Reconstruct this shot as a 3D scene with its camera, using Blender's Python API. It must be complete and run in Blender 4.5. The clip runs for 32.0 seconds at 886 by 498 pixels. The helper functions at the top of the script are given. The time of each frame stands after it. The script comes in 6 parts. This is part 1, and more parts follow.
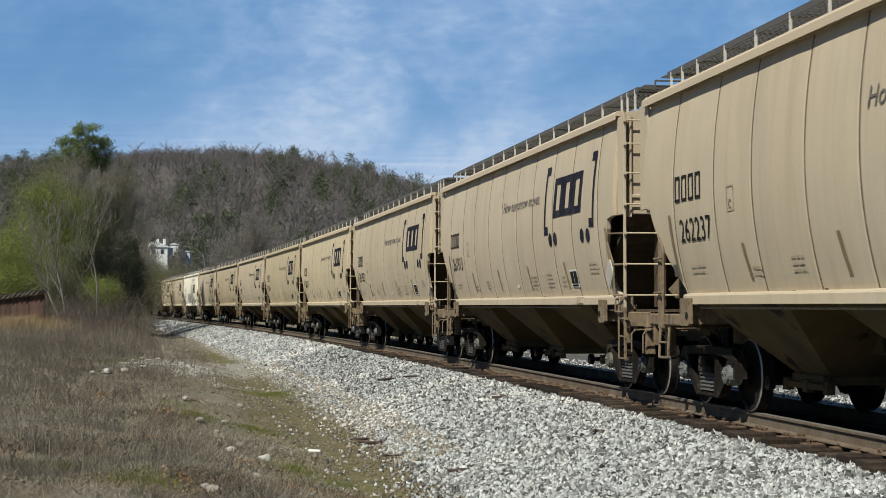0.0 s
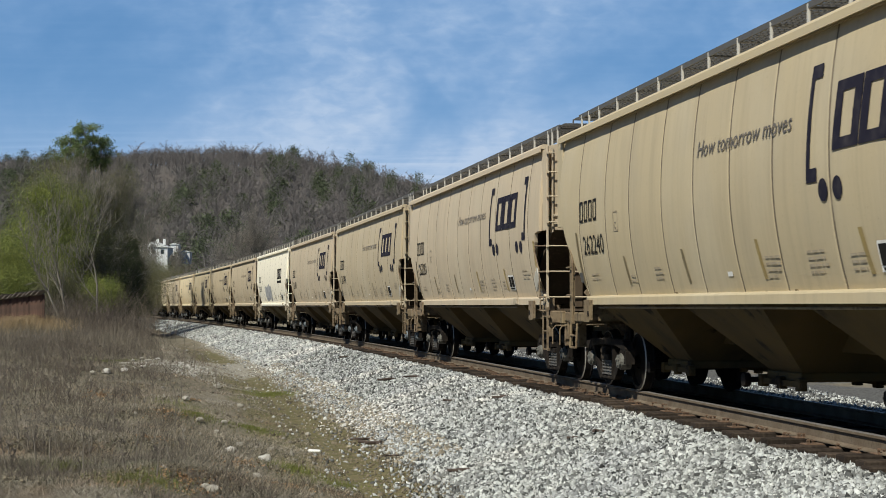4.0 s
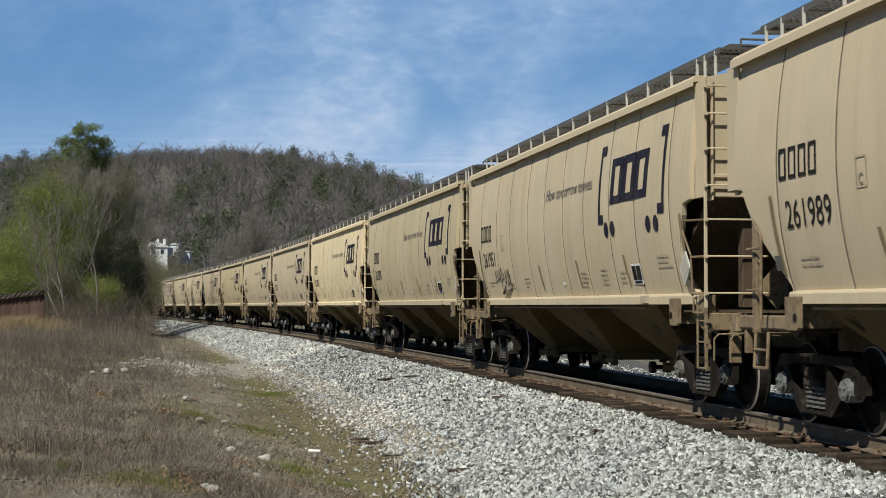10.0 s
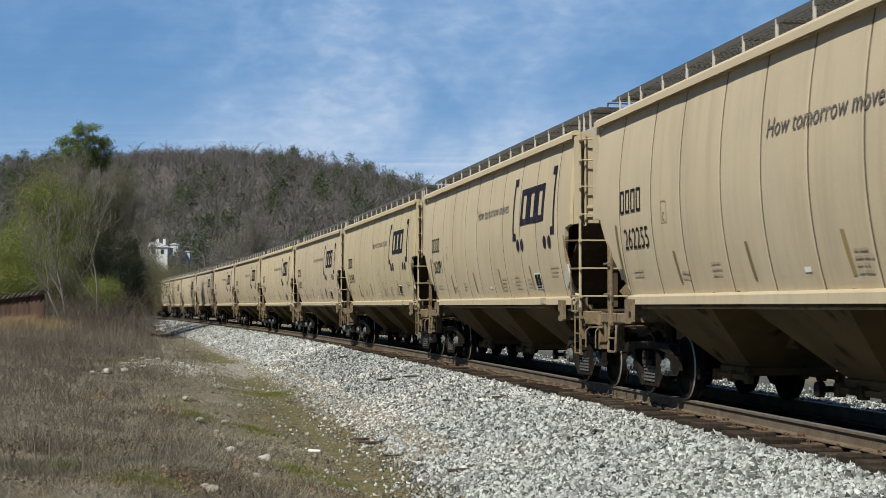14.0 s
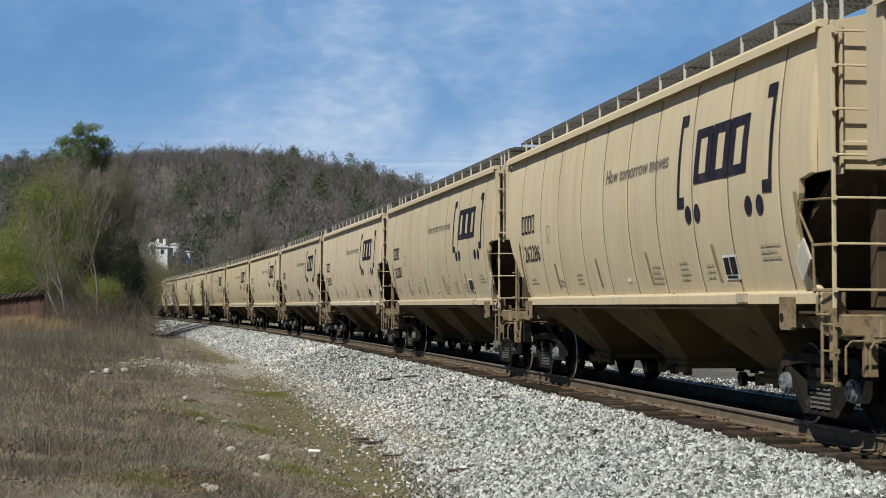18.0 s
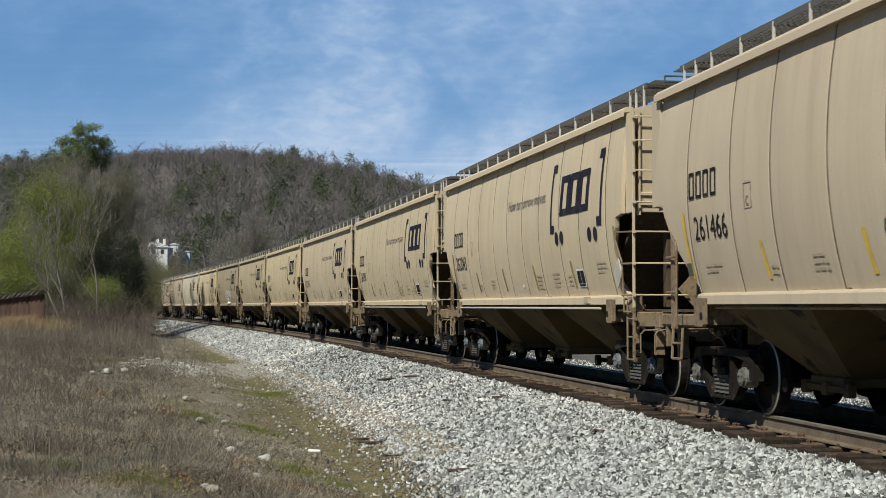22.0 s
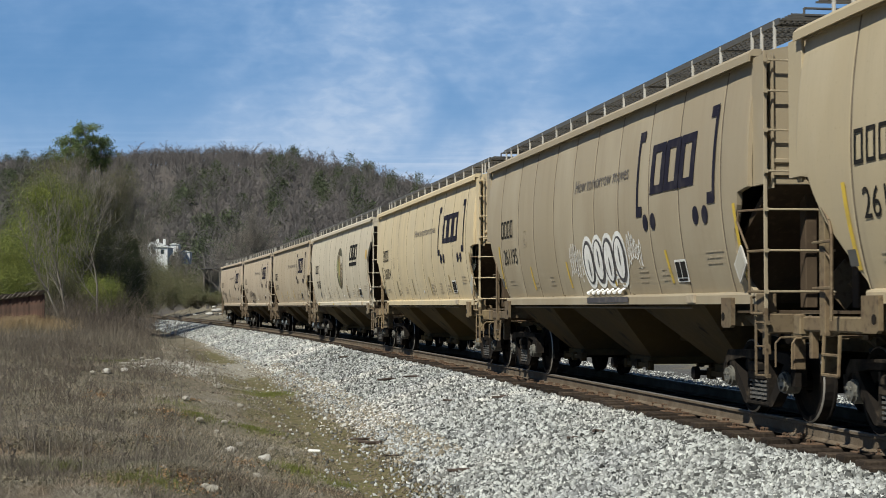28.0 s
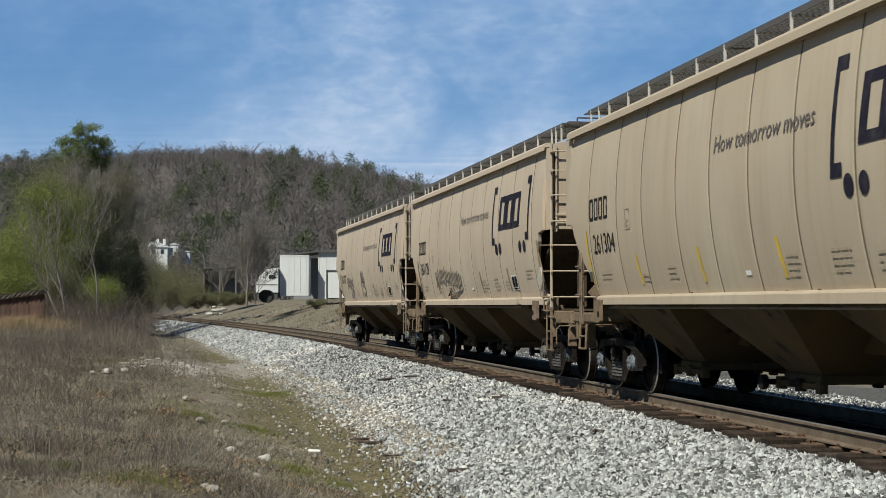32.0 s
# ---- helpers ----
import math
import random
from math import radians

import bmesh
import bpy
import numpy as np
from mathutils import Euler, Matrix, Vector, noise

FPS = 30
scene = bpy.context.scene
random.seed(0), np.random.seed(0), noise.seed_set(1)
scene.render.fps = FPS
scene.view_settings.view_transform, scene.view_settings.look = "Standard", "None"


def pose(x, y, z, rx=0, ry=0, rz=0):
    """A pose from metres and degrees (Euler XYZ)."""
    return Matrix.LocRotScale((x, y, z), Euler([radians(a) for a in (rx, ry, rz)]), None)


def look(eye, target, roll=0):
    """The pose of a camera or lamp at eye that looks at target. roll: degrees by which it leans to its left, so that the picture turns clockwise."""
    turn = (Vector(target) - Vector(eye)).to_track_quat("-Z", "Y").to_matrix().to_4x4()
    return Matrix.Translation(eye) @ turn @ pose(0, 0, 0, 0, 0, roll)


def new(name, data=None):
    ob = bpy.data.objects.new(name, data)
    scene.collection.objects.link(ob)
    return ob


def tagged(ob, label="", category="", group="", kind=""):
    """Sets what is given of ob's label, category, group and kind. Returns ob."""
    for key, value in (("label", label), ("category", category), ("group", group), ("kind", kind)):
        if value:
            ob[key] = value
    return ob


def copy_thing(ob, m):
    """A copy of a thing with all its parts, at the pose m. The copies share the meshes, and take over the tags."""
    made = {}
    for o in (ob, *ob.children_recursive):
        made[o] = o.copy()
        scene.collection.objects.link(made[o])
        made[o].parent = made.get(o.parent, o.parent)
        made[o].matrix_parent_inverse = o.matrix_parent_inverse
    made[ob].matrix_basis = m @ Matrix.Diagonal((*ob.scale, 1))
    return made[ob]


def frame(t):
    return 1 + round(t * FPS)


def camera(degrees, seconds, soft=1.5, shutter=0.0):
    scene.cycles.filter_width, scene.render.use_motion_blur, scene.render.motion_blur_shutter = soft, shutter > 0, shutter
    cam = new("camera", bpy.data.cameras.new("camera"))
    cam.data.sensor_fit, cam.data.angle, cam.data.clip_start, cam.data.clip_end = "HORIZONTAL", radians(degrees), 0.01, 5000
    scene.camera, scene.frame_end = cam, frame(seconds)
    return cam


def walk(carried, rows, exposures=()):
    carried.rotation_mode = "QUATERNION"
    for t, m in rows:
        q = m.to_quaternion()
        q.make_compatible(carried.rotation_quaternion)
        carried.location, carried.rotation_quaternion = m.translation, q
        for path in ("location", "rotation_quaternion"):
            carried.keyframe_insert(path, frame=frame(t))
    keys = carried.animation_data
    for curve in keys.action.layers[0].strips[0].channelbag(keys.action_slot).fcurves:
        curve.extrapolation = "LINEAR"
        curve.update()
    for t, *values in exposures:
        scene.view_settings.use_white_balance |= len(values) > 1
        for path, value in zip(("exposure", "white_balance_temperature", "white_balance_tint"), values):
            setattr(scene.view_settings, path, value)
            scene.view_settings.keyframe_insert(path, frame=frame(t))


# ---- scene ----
# ---- camera ----
from collections import defaultdict

cam = camera(31.45, 32.0, soft=0.85, shutter=0.06)
EYE = Vector((0.0, 0.0, 1.3236))
PITCH = 0.03616
STAND = look(EYE, EYE + Vector((0, math.cos(PITCH), math.sin(PITCH))))
# the picture darkens a little while the white car fills it
walk(cam, [(0.0, STAND), (32.0, STAND)], exposures=((0.0, 0.12), (5.5, 0.10), (7.0, -0.02), (8.0, -0.12), (9.0, 0.02), (10.0, 0.08), (12.0, 0.10), (27.5, 0.10), (30.0, 0.05), (32.0, 0.08)))

# ---- the line of the railway (metres along it, from beside the camera) ----
CAR = 16.8
_g = np.arange(-900.0, 4000.0, 0.5)
_c = np.where((_g > -10) & (_g < 190), 0.0011437 - 6.0209e-6 * _g, 0.0)
_h = np.cumsum(_c) * 0.5
_h += 0.136116 - np.interp(0.0, _g, _h)
_x, _y = np.cumsum(-np.sin(_h)) * 0.5, np.cumsum(np.cos(_h)) * 0.5
_x += 7.6026 - np.interp(0.0, _g, _x)
_y -= np.interp(0.0, _g, _y)


def track(s, u=0.0):
    """World x, y and heading at s along the line and u to its left."""
    h = np.interp(s, _g, _h)
    return np.interp(s, _g, _x) - np.cos(h) * u, np.interp(s, _g, _y) - np.sin(h) * u, h


def along(s, u=0.0, z=0.0):
    """A pose on the line: x forward, y to the left."""
    x, y, h = track(s, u)
    return pose(float(x), float(y), z, 0, 0, 90 + math.degrees(float(h)))


def travelled(t):
    """Metres the train has run by t seconds."""
    return float(np.polyval(TRAVEL[::-1], t))


TRAVEL = (-0.00555, 15.64816, -0.0166797, 2.50579e-05)
# play in the couplings: car and metres by which it hangs back
SLACK = ((-1, 0, 3, 6.5, 8.5, 10, 12.5, 16, 17.5, 19, 21.5, 23, 25.5, 27, 28, 29.5, 31), (0.0, 0.0, 0.09, -0.10, 0.04, -0.04, 0.10, 0.06, -0.15, -0.12, 0.16, 0.15, -0.10, 0.12, 1.63, 2.04, 2.0))

# ---- world and sun ----
SUN = Vector((-0.40, -0.55, 0.73)).normalized()
world = bpy.data.worlds.new("world")
scene.world = world
world.use_nodes = True
wn = world.node_tree
sky = wn.nodes.new("ShaderNodeTexSky")
sky.sky_type, sky.sun_disc = "NISHITA", False
sky.sun_elevation = math.asin(SUN.z)
sky.sun_rotation = math.atan2(SUN.x, SUN.y)
sky.air_density, sky.dust_density, sky.ozone_density = 1.0, 0.1, 3.0
clear = wn.nodes.new("ShaderNodeMix")
clear.data_type, clear.blend_type = "RGBA", "MULTIPLY"
clear.inputs[0].default_value, clear.inputs[7].default_value = 1.0, (0.70, 1.0, 1.33, 1)
wn.links.new(sky.outputs[0], clear.inputs[6])
wn.links.new(clear.outputs[2], wn.nodes["Background"].inputs[0])
wn.nodes["Background"].inputs[1].default_value = 0.034
sun = new("sun", bpy.data.lights.new("sun", "SUN"))
sun.data.energy, sun.data.angle, sun.data.color = 5.0, radians(0.5), (0.97, 0.945, 0.83)
sun.matrix_world = look(SUN * 100, (0, 0, 0))


# ---- materials ----
def mat(name, base, rough=0.7, metal=0.0, spots=(), bump=0.0, bump_scale=40.0, tint=False, coords="Object", spread=0.0, island=0.0):
    """A node material. spots: (noise scale, colour, lower edge, upper edge, strength[, stretch]) laid over the base one after another."""
    m = bpy.data.materials.new(name)
    m.use_nodes = True
    nt = m.node_tree
    bsdf = nt.nodes["Principled BSDF"]
    tc = nt.nodes.new("ShaderNodeTexCoord")
    rgb = nt.nodes.new("ShaderNodeRGB")
    rgb.outputs[0].default_value = (*base, 1)
    col = rgb.outputs[0]

    def mix(kind, fac, a, b):
        n = nt.nodes.new("ShaderNodeMix")
        n.data_type, n.blend_type = "RGBA", kind
        for sock, v in ((n.inputs[0], fac), (n.inputs[6], a), (n.inputs[7], b)):
            if isinstance(v, bpy.types.NodeSocket):
                nt.links.new(v, sock)
            elif isinstance(v, tuple):
                sock.default_value = (*v, 1)
            else:
                sock.default_value = v
        return n.outputs[2]

    if tint:
        oi = nt.nodes.new("ShaderNodeObjectInfo")
        col = mix("MULTIPLY", 1.0, col, oi.outputs["Color"])
    for spot in spots:
        scale, colour, low, high, strength = spot[:5]
        tex = nt.nodes.new("ShaderNodeTexNoise")
        tex.inputs["Scale"].default_value, tex.inputs["Detail"].default_value = scale, 5
        mp = nt.nodes.new("ShaderNodeMapping")
        if len(spot) > 5:
            mp.inputs["Scale"].default_value = spot[5]
        nt.links.new(tc.outputs[coords], mp.inputs[0])
        nt.links.new(mp.outputs[0], tex.inputs["Vector"])
        ramp = nt.nodes.new("ShaderNodeMapRange")
        ramp.inputs[1].default_value, ramp.inputs[2].default_value = low, high
        ramp.inputs[4].default_value = strength
        nt.links.new(tex.outputs[0], ramp.inputs[0])
        col = mix("MIX", ramp.outputs[0], col, colour)
    for amount, source in ((spread, "obj"), (island, "isl")):
        if amount:
            if source == "obj":
                rnd = nt.nodes.new("ShaderNodeObjectInfo").outputs["Random"]
            else:
                rnd = nt.nodes.new("ShaderNodeNewGeometry").outputs["Random Per Island"]
            hs = nt.nodes.new("ShaderNodeHueSaturation")
            mr = nt.nodes.new("ShaderNodeMapRange")
            mr.inputs[3].default_value, mr.inputs[4].default_value = 1 - amount, 1 + amount
            nt.links.new(rnd, mr.inputs[0])
            nt.links.new(mr.outputs[0], hs.inputs["Value"])
            nt.links.new(col, hs.inputs["Color"])
            col = hs.outputs[0]
    nt.links.new(col, bsdf.inputs["Base Color"])
    bsdf.inputs["Roughness"].default_value = rough
    bsdf.inputs["Metallic"].default_value = metal
    if bump:
        tex = nt.nodes.new("ShaderNodeTexNoise")
        tex.inputs["Scale"].default_value, tex.inputs["Detail"].default_value = bump_scale, 4
        nt.links.new(tc.outputs[coords], tex.inputs["Vector"])
        b = nt.nodes.new("ShaderNodeBump")
        b.inputs["Strength"].default_value = bump
        b.inputs["Distance"].default_value = 0.02
        nt.links.new(tex.outputs[0], b.inputs["Height"])
        nt.links.new(b.outputs[0], bsdf.inputs["Normal"])
    return m


M_PAINT = mat("car_paint", (1, 1, 1), 0.6, tint=True, bump=0.14, bump_scale=2.5, spots=(
    (2.2, (0.27, 0.225, 0.15), 0.50, 0.75, 0.24, (3, 1, 0.12)),
    (0.7, (0.60, 0.54, 0.41), 0.5, 0.72, 0.3, (1, 1, 0.5)),
    (24, (0.20, 0.15, 0.09), 0.62, 0.8, 0.3),
    (1.1, (0.36, 0.31, 0.23), 0.45, 0.8, 0.35),
    (1.6, (0.24, 0.18, 0.12), 0.52, 0.78, 0.22, (3, 1, 0.3)),
    (11, (0.30, 0.25, 0.18), 0.55, 0.85, 0.16, (2, 1, 0.6))))
M_CLEAN = mat("clean_white_paint", (1, 1, 1), 0.55, tint=True, bump=0.1, bump_scale=2.5, spots=(
    (2.2, (0.52, 0.46, 0.34), 0.55, 0.8, 0.16, (3, 1, 0.12)), (1.1, (0.60, 0.55, 0.44), 0.5, 0.8, 0.2), (24, (0.3, 0.25, 0.17), 0.66, 0.82, 0.25)))
# grime spots over the car's tint, which is darkened for shade under the body
M_SHADEGRIME = mat("grimy_shaded_paint", (0.235, 0.195, 0.125), 0.85, tint=True, bump=0.15, bump_scale=8.0, spots=(
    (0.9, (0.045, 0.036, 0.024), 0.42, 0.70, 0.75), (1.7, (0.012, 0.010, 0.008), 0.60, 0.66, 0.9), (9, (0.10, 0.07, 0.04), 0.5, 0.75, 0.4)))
# grimy end sheets, posts and decks, coloured darker for shade between the cars
M_SLOPE = mat("shaded_grimy_slope", (0.085, 0.062, 0.042), 0.85, bump=0.2, bump_scale=8.0, spots=((2, (0.06, 0.042, 0.03), 0.42, 0.65, 0.8), (12, (0.18, 0.13, 0.09), 0.55, 0.75, 0.4)))
M_END = mat("dirty_end_paint", (0.43, 0.39, 0.34), 0.75, tint=True, bump=0.2, bump_scale=6.0, spots=((2.2, (0.13, 0.085, 0.048), 0.40, 0.64, 0.8), (14, (0.06, 0.037, 0.02), 0.50, 0.70, 0.75)))
M_ROOF = mat("roof_paint", (1, 1, 1), 0.6, tint=True, spots=((3, (0.4, 0.36, 0.28), 0.5, 0.8, 0.4),))
M_POST = mat("pale_bracket", (0.46, 0.445, 0.41), 0.6, spots=((9, (0.4, 0.36, 0.3), 0.5, 0.75, 0.6),))
M_SEAM = mat("seam", (0.125, 0.095, 0.062), 0.85, spots=((2.5, (0.24, 0.195, 0.135), 0.48, 0.72, 0.75),))
M_STEEL = mat("weathered_steel", (0.013, 0.011, 0.010), 0.85, 0.0, bump=0.3, bump_scale=20, spots=(
    (5, (0.035, 0.025, 0.018), 0.48, 0.7, 0.7), (30, (0.01, 0.009, 0.008), 0.5, 0.7, 0.6)))
M_FRAME = mat("truck_casting", (0.016, 0.013, 0.011), 0.9, 0.0, bump=0.3, bump_scale=15, spots=(
    (4, (0.070, 0.055, 0.040), 0.50, 0.68, 0.7), (18, (0.012, 0.010, 0.009), 0.5, 0.7, 0.7)))
M_TREAD = mat("polished_tread", (0.40, 0.37, 0.33), 0.45, 0.6, spots=((8, (0.2, 0.17, 0.15), 0.5, 0.8, 0.5),))
M_SPRING = mat("spring_steel", (0.095, 0.09, 0.085), 0.7, spots=((14, (0.05, 0.045, 0.04), 0.45, 0.7, 0.7),))
M_CAP = mat("bearing_cap", (0.18, 0.21, 0.23), 0.5, 0.1, tint=True, spots=((14, (0.05, 0.045, 0.04), 0.44, 0.66, 0.75),))
M_GRATE = mat("galvanized_grating", (0.115, 0.112, 0.105), 0.6, 0.3, spots=((10, (0.10, 0.09, 0.08), 0.45, 0.7, 0.6),))
M_BLUE = mat("dark_blue_lettering", (0.017, 0.016, 0.028), 0.9, spots=((5, (0.10, 0.09, 0.09), 0.5, 0.8, 0.4),))
M_BLACK = mat("black_lettering", (0.016, 0.015, 0.014), 0.9, spots=((7, (0.13, 0.105, 0.08), 0.52, 0.8, 0.3),))
M_SLOGAN = mat("worn_dark_lettering", (0.11, 0.095, 0.085), 0.6, spots=((5, (0.30, 0.26, 0.2), 0.48, 0.75, 0.6),))
M_GREY = mat("faded_stencil", (0.34, 0.28, 0.20), 0.8, spots=((9, (0.43, 0.36, 0.26), 0.38, 0.62, 0.9),))
M_WHITE = mat("white_sticker", (0.80, 0.79, 0.76), 0.5, spots=((9, (0.4, 0.37, 0.3), 0.5, 0.8, 0.6),))
M_STRIPE = mat("reflective_tape", (1, 1, 1), 0.5, tint=True, spots=((6, (0.25, 0.19, 0.10), 0.45, 0.75, 0.6),))
M_OLIVE = mat("emblem_olive", (0.09, 0.085, 0.05), 0.6, spots=((5, (0.2, 0.17, 0.12), 0.5, 0.8, 0.5),))
M_BROWN = mat("emblem_brown", (0.17, 0.12, 0.07), 0.6)
M_LEAF = mat("emblem_leaf", (0.27, 0.28, 0.13), 0.6, spots=((6, (0.16, 0.14, 0.08), 0.45, 0.7, 0.7),))
M_GOLD = mat("emblem_gold", (0.42, 0.33, 0.12), 0.6)
M_SPRAY_G = mat("grey_spray_paint", (0.22, 0.24, 0.28), 0.6, spots=((4, (0.4, 0.4, 0.4), 0.4, 0.7, 0.6),))
M_SPRAY_P = mat("pale_grey_spray_paint", (0.45, 0.45, 0.44), 0.6, spots=((4, (0.36, 0.36, 0.37), 0.4, 0.7, 0.6),))
M_SPRAY_D = mat("dark_spray_paint", (0.06, 0.055, 0.06), 0.6, spots=((6, (0.25, 0.21, 0.17), 0.5, 0.8, 0.5),))
M_RUBBER = mat("air_hose_rubber", (0.03, 0.03, 0.03), 0.8)

M_RAIL = mat("rail_rust", (0.125, 0.095, 0.068), 0.85, 0.0, bump=0.2, spots=((3, (0.20, 0.165, 0.125), 0.4, 0.7, 0.7), (40, (0.07, 0.05, 0.03), 0.5, 0.7, 0.5)))
M_RAILTOP = mat("rail_head", (0.27, 0.245, 0.22), 0.55, 0.6, spots=((6, (0.25, 0.2, 0.17), 0.5, 0.8, 0.5),))
M_TIE = mat("creosoted_oak", (0.032, 0.024, 0.019), 0.9, bump=0.6, bump_scale=25, spread=0.55, spots=(
    (2.5, (0.078, 0.06, 0.045), 0.46, 0.72, 0.7, (1, 6, 1)), (30, (0.02, 0.014, 0.01), 0.5, 0.7, 0.6, (1, 8, 1))))
M_PLATE = mat("rusty_tie_plate", (0.15, 0.095, 0.06), 0.85, 0.1, spots=((20, (0.10, 0.05, 0.03), 0.45, 0.7, 0.6),))
M_BALLAST = mat("ballast_stone", (0.262, 0.272, 0.262), 0.85, bump=0.3, island=0.92, spots=(
    (0.22, (0.43, 0.42, 0.39), 0.5, 0.62, 0.75), (0.6, (0.24, 0.25, 0.255), 0.5, 0.66, 0.6), (25, (0.5, 0.5, 0.49), 0.5, 0.75, 0.5)))
# stones of the track bed, coloured dark for the shade beneath the train
M_SHADESTONE = mat("shaded_stone", (0.036, 0.029, 0.019), 0.8, island=0.6)
M_DUSTY = mat("dusty_stone", (0.235, 0.205, 0.155), 0.95, bump=0.3, island=0.55, spots=((0.8, (0.22, 0.19, 0.14), 0.45, 0.62, 0.7),))
M_BRAMBLE = mat("dead_bramble", (0.12, 0.096, 0.075), 0.9, island=0.55, spots=((0.25, (0.13, 0.11, 0.09), 0.45, 0.6, 0.7),))
M_GRASS = mat("dry_grass", (0.25, 0.225, 0.18), 0.9, island=0.75, spots=((0.22, (0.135, 0.125, 0.07), 0.48, 0.60, 0.75), (0.7, (0.24, 0.155, 0.095), 0.54, 0.66, 0.75), (0.11, (0.20, 0.185, 0.165), 0.45, 0.6, 0.6), (0.45, (0.085, 0.07, 0.052), 0.54, 0.66, 0.5), (1.6, (0.33, 0.30, 0.24), 0.58, 0.70, 0.6)))
M_GOLDGRASS = mat("golden_grass", (0.30, 0.22, 0.122), 0.9, island=0.4)
M_GREENGRASS = mat("green_grass", (0.13, 0.145, 0.03), 0.9, island=0.4)
M_DEADLEAF = mat("dead_leaves", (0.30, 0.17, 0.075), 0.9, island=0.5)
M_PALEBARK = mat("pale_bark", (0.20, 0.185, 0.155), 0.9, bump=0.3, spots=((3, (0.2, 0.18, 0.15), 0.45, 0.7, 0.6),))
M_WOODS = mat("far_bare_woods", (0.142, 0.128, 0.126), 0.9, island=0.2, spots=((0.02, (0.132, 0.121, 0.116), 0.45, 0.65, 0.7), (0.06, (0.08, 0.081, 0.079), 0.45, 0.7, 0.6)))
M_FARGREEN = mat("far_evergreen", (0.066, 0.084, 0.042), 0.85, island=0.5)
M_CEDAR = mat("cedar_foliage", (0.036, 0.046, 0.018), 0.85, island=0.5, spots=((0.5, (0.07, 0.06, 0.03), 0.5, 0.65, 0.5),))
M_BROWNWEED = mat("brown_weeds", (0.14, 0.12, 0.092), 0.9, island=0.45)
M_CLOD = mat("soil_clods", (0.15, 0.125, 0.085), 0.95, island=0.6)
M_DULLROCK = mat("dull_stone", (0.25, 0.235, 0.20), 0.95, bump=0.4, island=0.3, spots=((10, (0.16, 0.145, 0.11), 0.45, 0.7, 0.6),))
M_PALESTALK = mat("pale_straw", (0.33, 0.295, 0.225), 0.9, island=0.4)
M_DARKBLADE = mat("dark_brown_blades", (0.06, 0.05, 0.036), 0.95, island=0.6)
M_STALK = mat("weed_stalks", (0.125, 0.108, 0.088), 0.9, island=0.4)
M_ROCK = mat("pale_limestone", (0.42, 0.405, 0.37), 0.9, bump=0.5, spots=((12, (0.33, 0.30, 0.25), 0.45, 0.7, 0.6),))
M_DEBRIS = mat("rotten_wood", (0.07, 0.05, 0.04), 0.9, bump=0.5)
M_BARK = mat("grey_bark", (0.19, 0.17, 0.15), 0.9, bump=0.4, spots=((3, (0.10, 0.085, 0.07), 0.4, 0.7, 0.7),))
M_TWIG = mat("bare_twigs", (0.185, 0.168, 0.145), 0.9, island=0.45, spots=((0.02, (0.17, 0.135, 0.125), 0.45, 0.65, 0.7), (0.06, (0.09, 0.088, 0.08), 0.45, 0.7, 0.6)))
M_NEEDLE = mat("pine_needles", (0.095, 0.14, 0.045), 0.8, island=0.45, spots=((0.3, (0.09, 0.12, 0.03), 0.45, 0.65, 0.6),))
M_FRESH = mat("fresh_leaves", (0.155, 0.178, 0.034), 0.75, island=0.6, spots=((0.5, (0.08, 0.12, 0.03), 0.45, 0.65, 0.5),))
M_BRUSH = mat("brush_leaves", (0.112, 0.114, 0.052), 0.85, island=0.45, spots=((0.2, (0.13, 0.10, 0.06), 0.45, 0.65, 0.6),))
M_SHEET = mat("white_metal_siding", (0.60, 0.62, 0.62), 0.6, spots=((0.6, (0.52, 0.52, 0.5), 0.45, 0.7, 0.5),))
M_DARKROOF = mat("dark_roofing", (0.07, 0.07, 0.07), 0.8)
M_INNER = mat("dim_interior", (0.22, 0.23, 0.25), 0.9)
M_RUST = mat("rusty_corrugated_iron", (0.10, 0.062, 0.047), 0.85, bump=0.3, spread=0.3, spots=((1.5, (0.19, 0.09, 0.06), 0.4, 0.7, 0.7), (9, (0.08, 0.045, 0.03), 0.5, 0.7, 0.6)))
for _m in (M_RAIL, M_TIE, M_SHADESTONE, M_STEEL, M_FRAME, M_SHADEGRIME, M_SLOPE, M_BLUE, M_BLACK):
    _m.node_tree.nodes["Principled BSDF"].inputs["Specular IOR Level"].default_value = 0.12
M_GLASS = mat("window_glass", (0.03, 0.035, 0.04), 0.1)


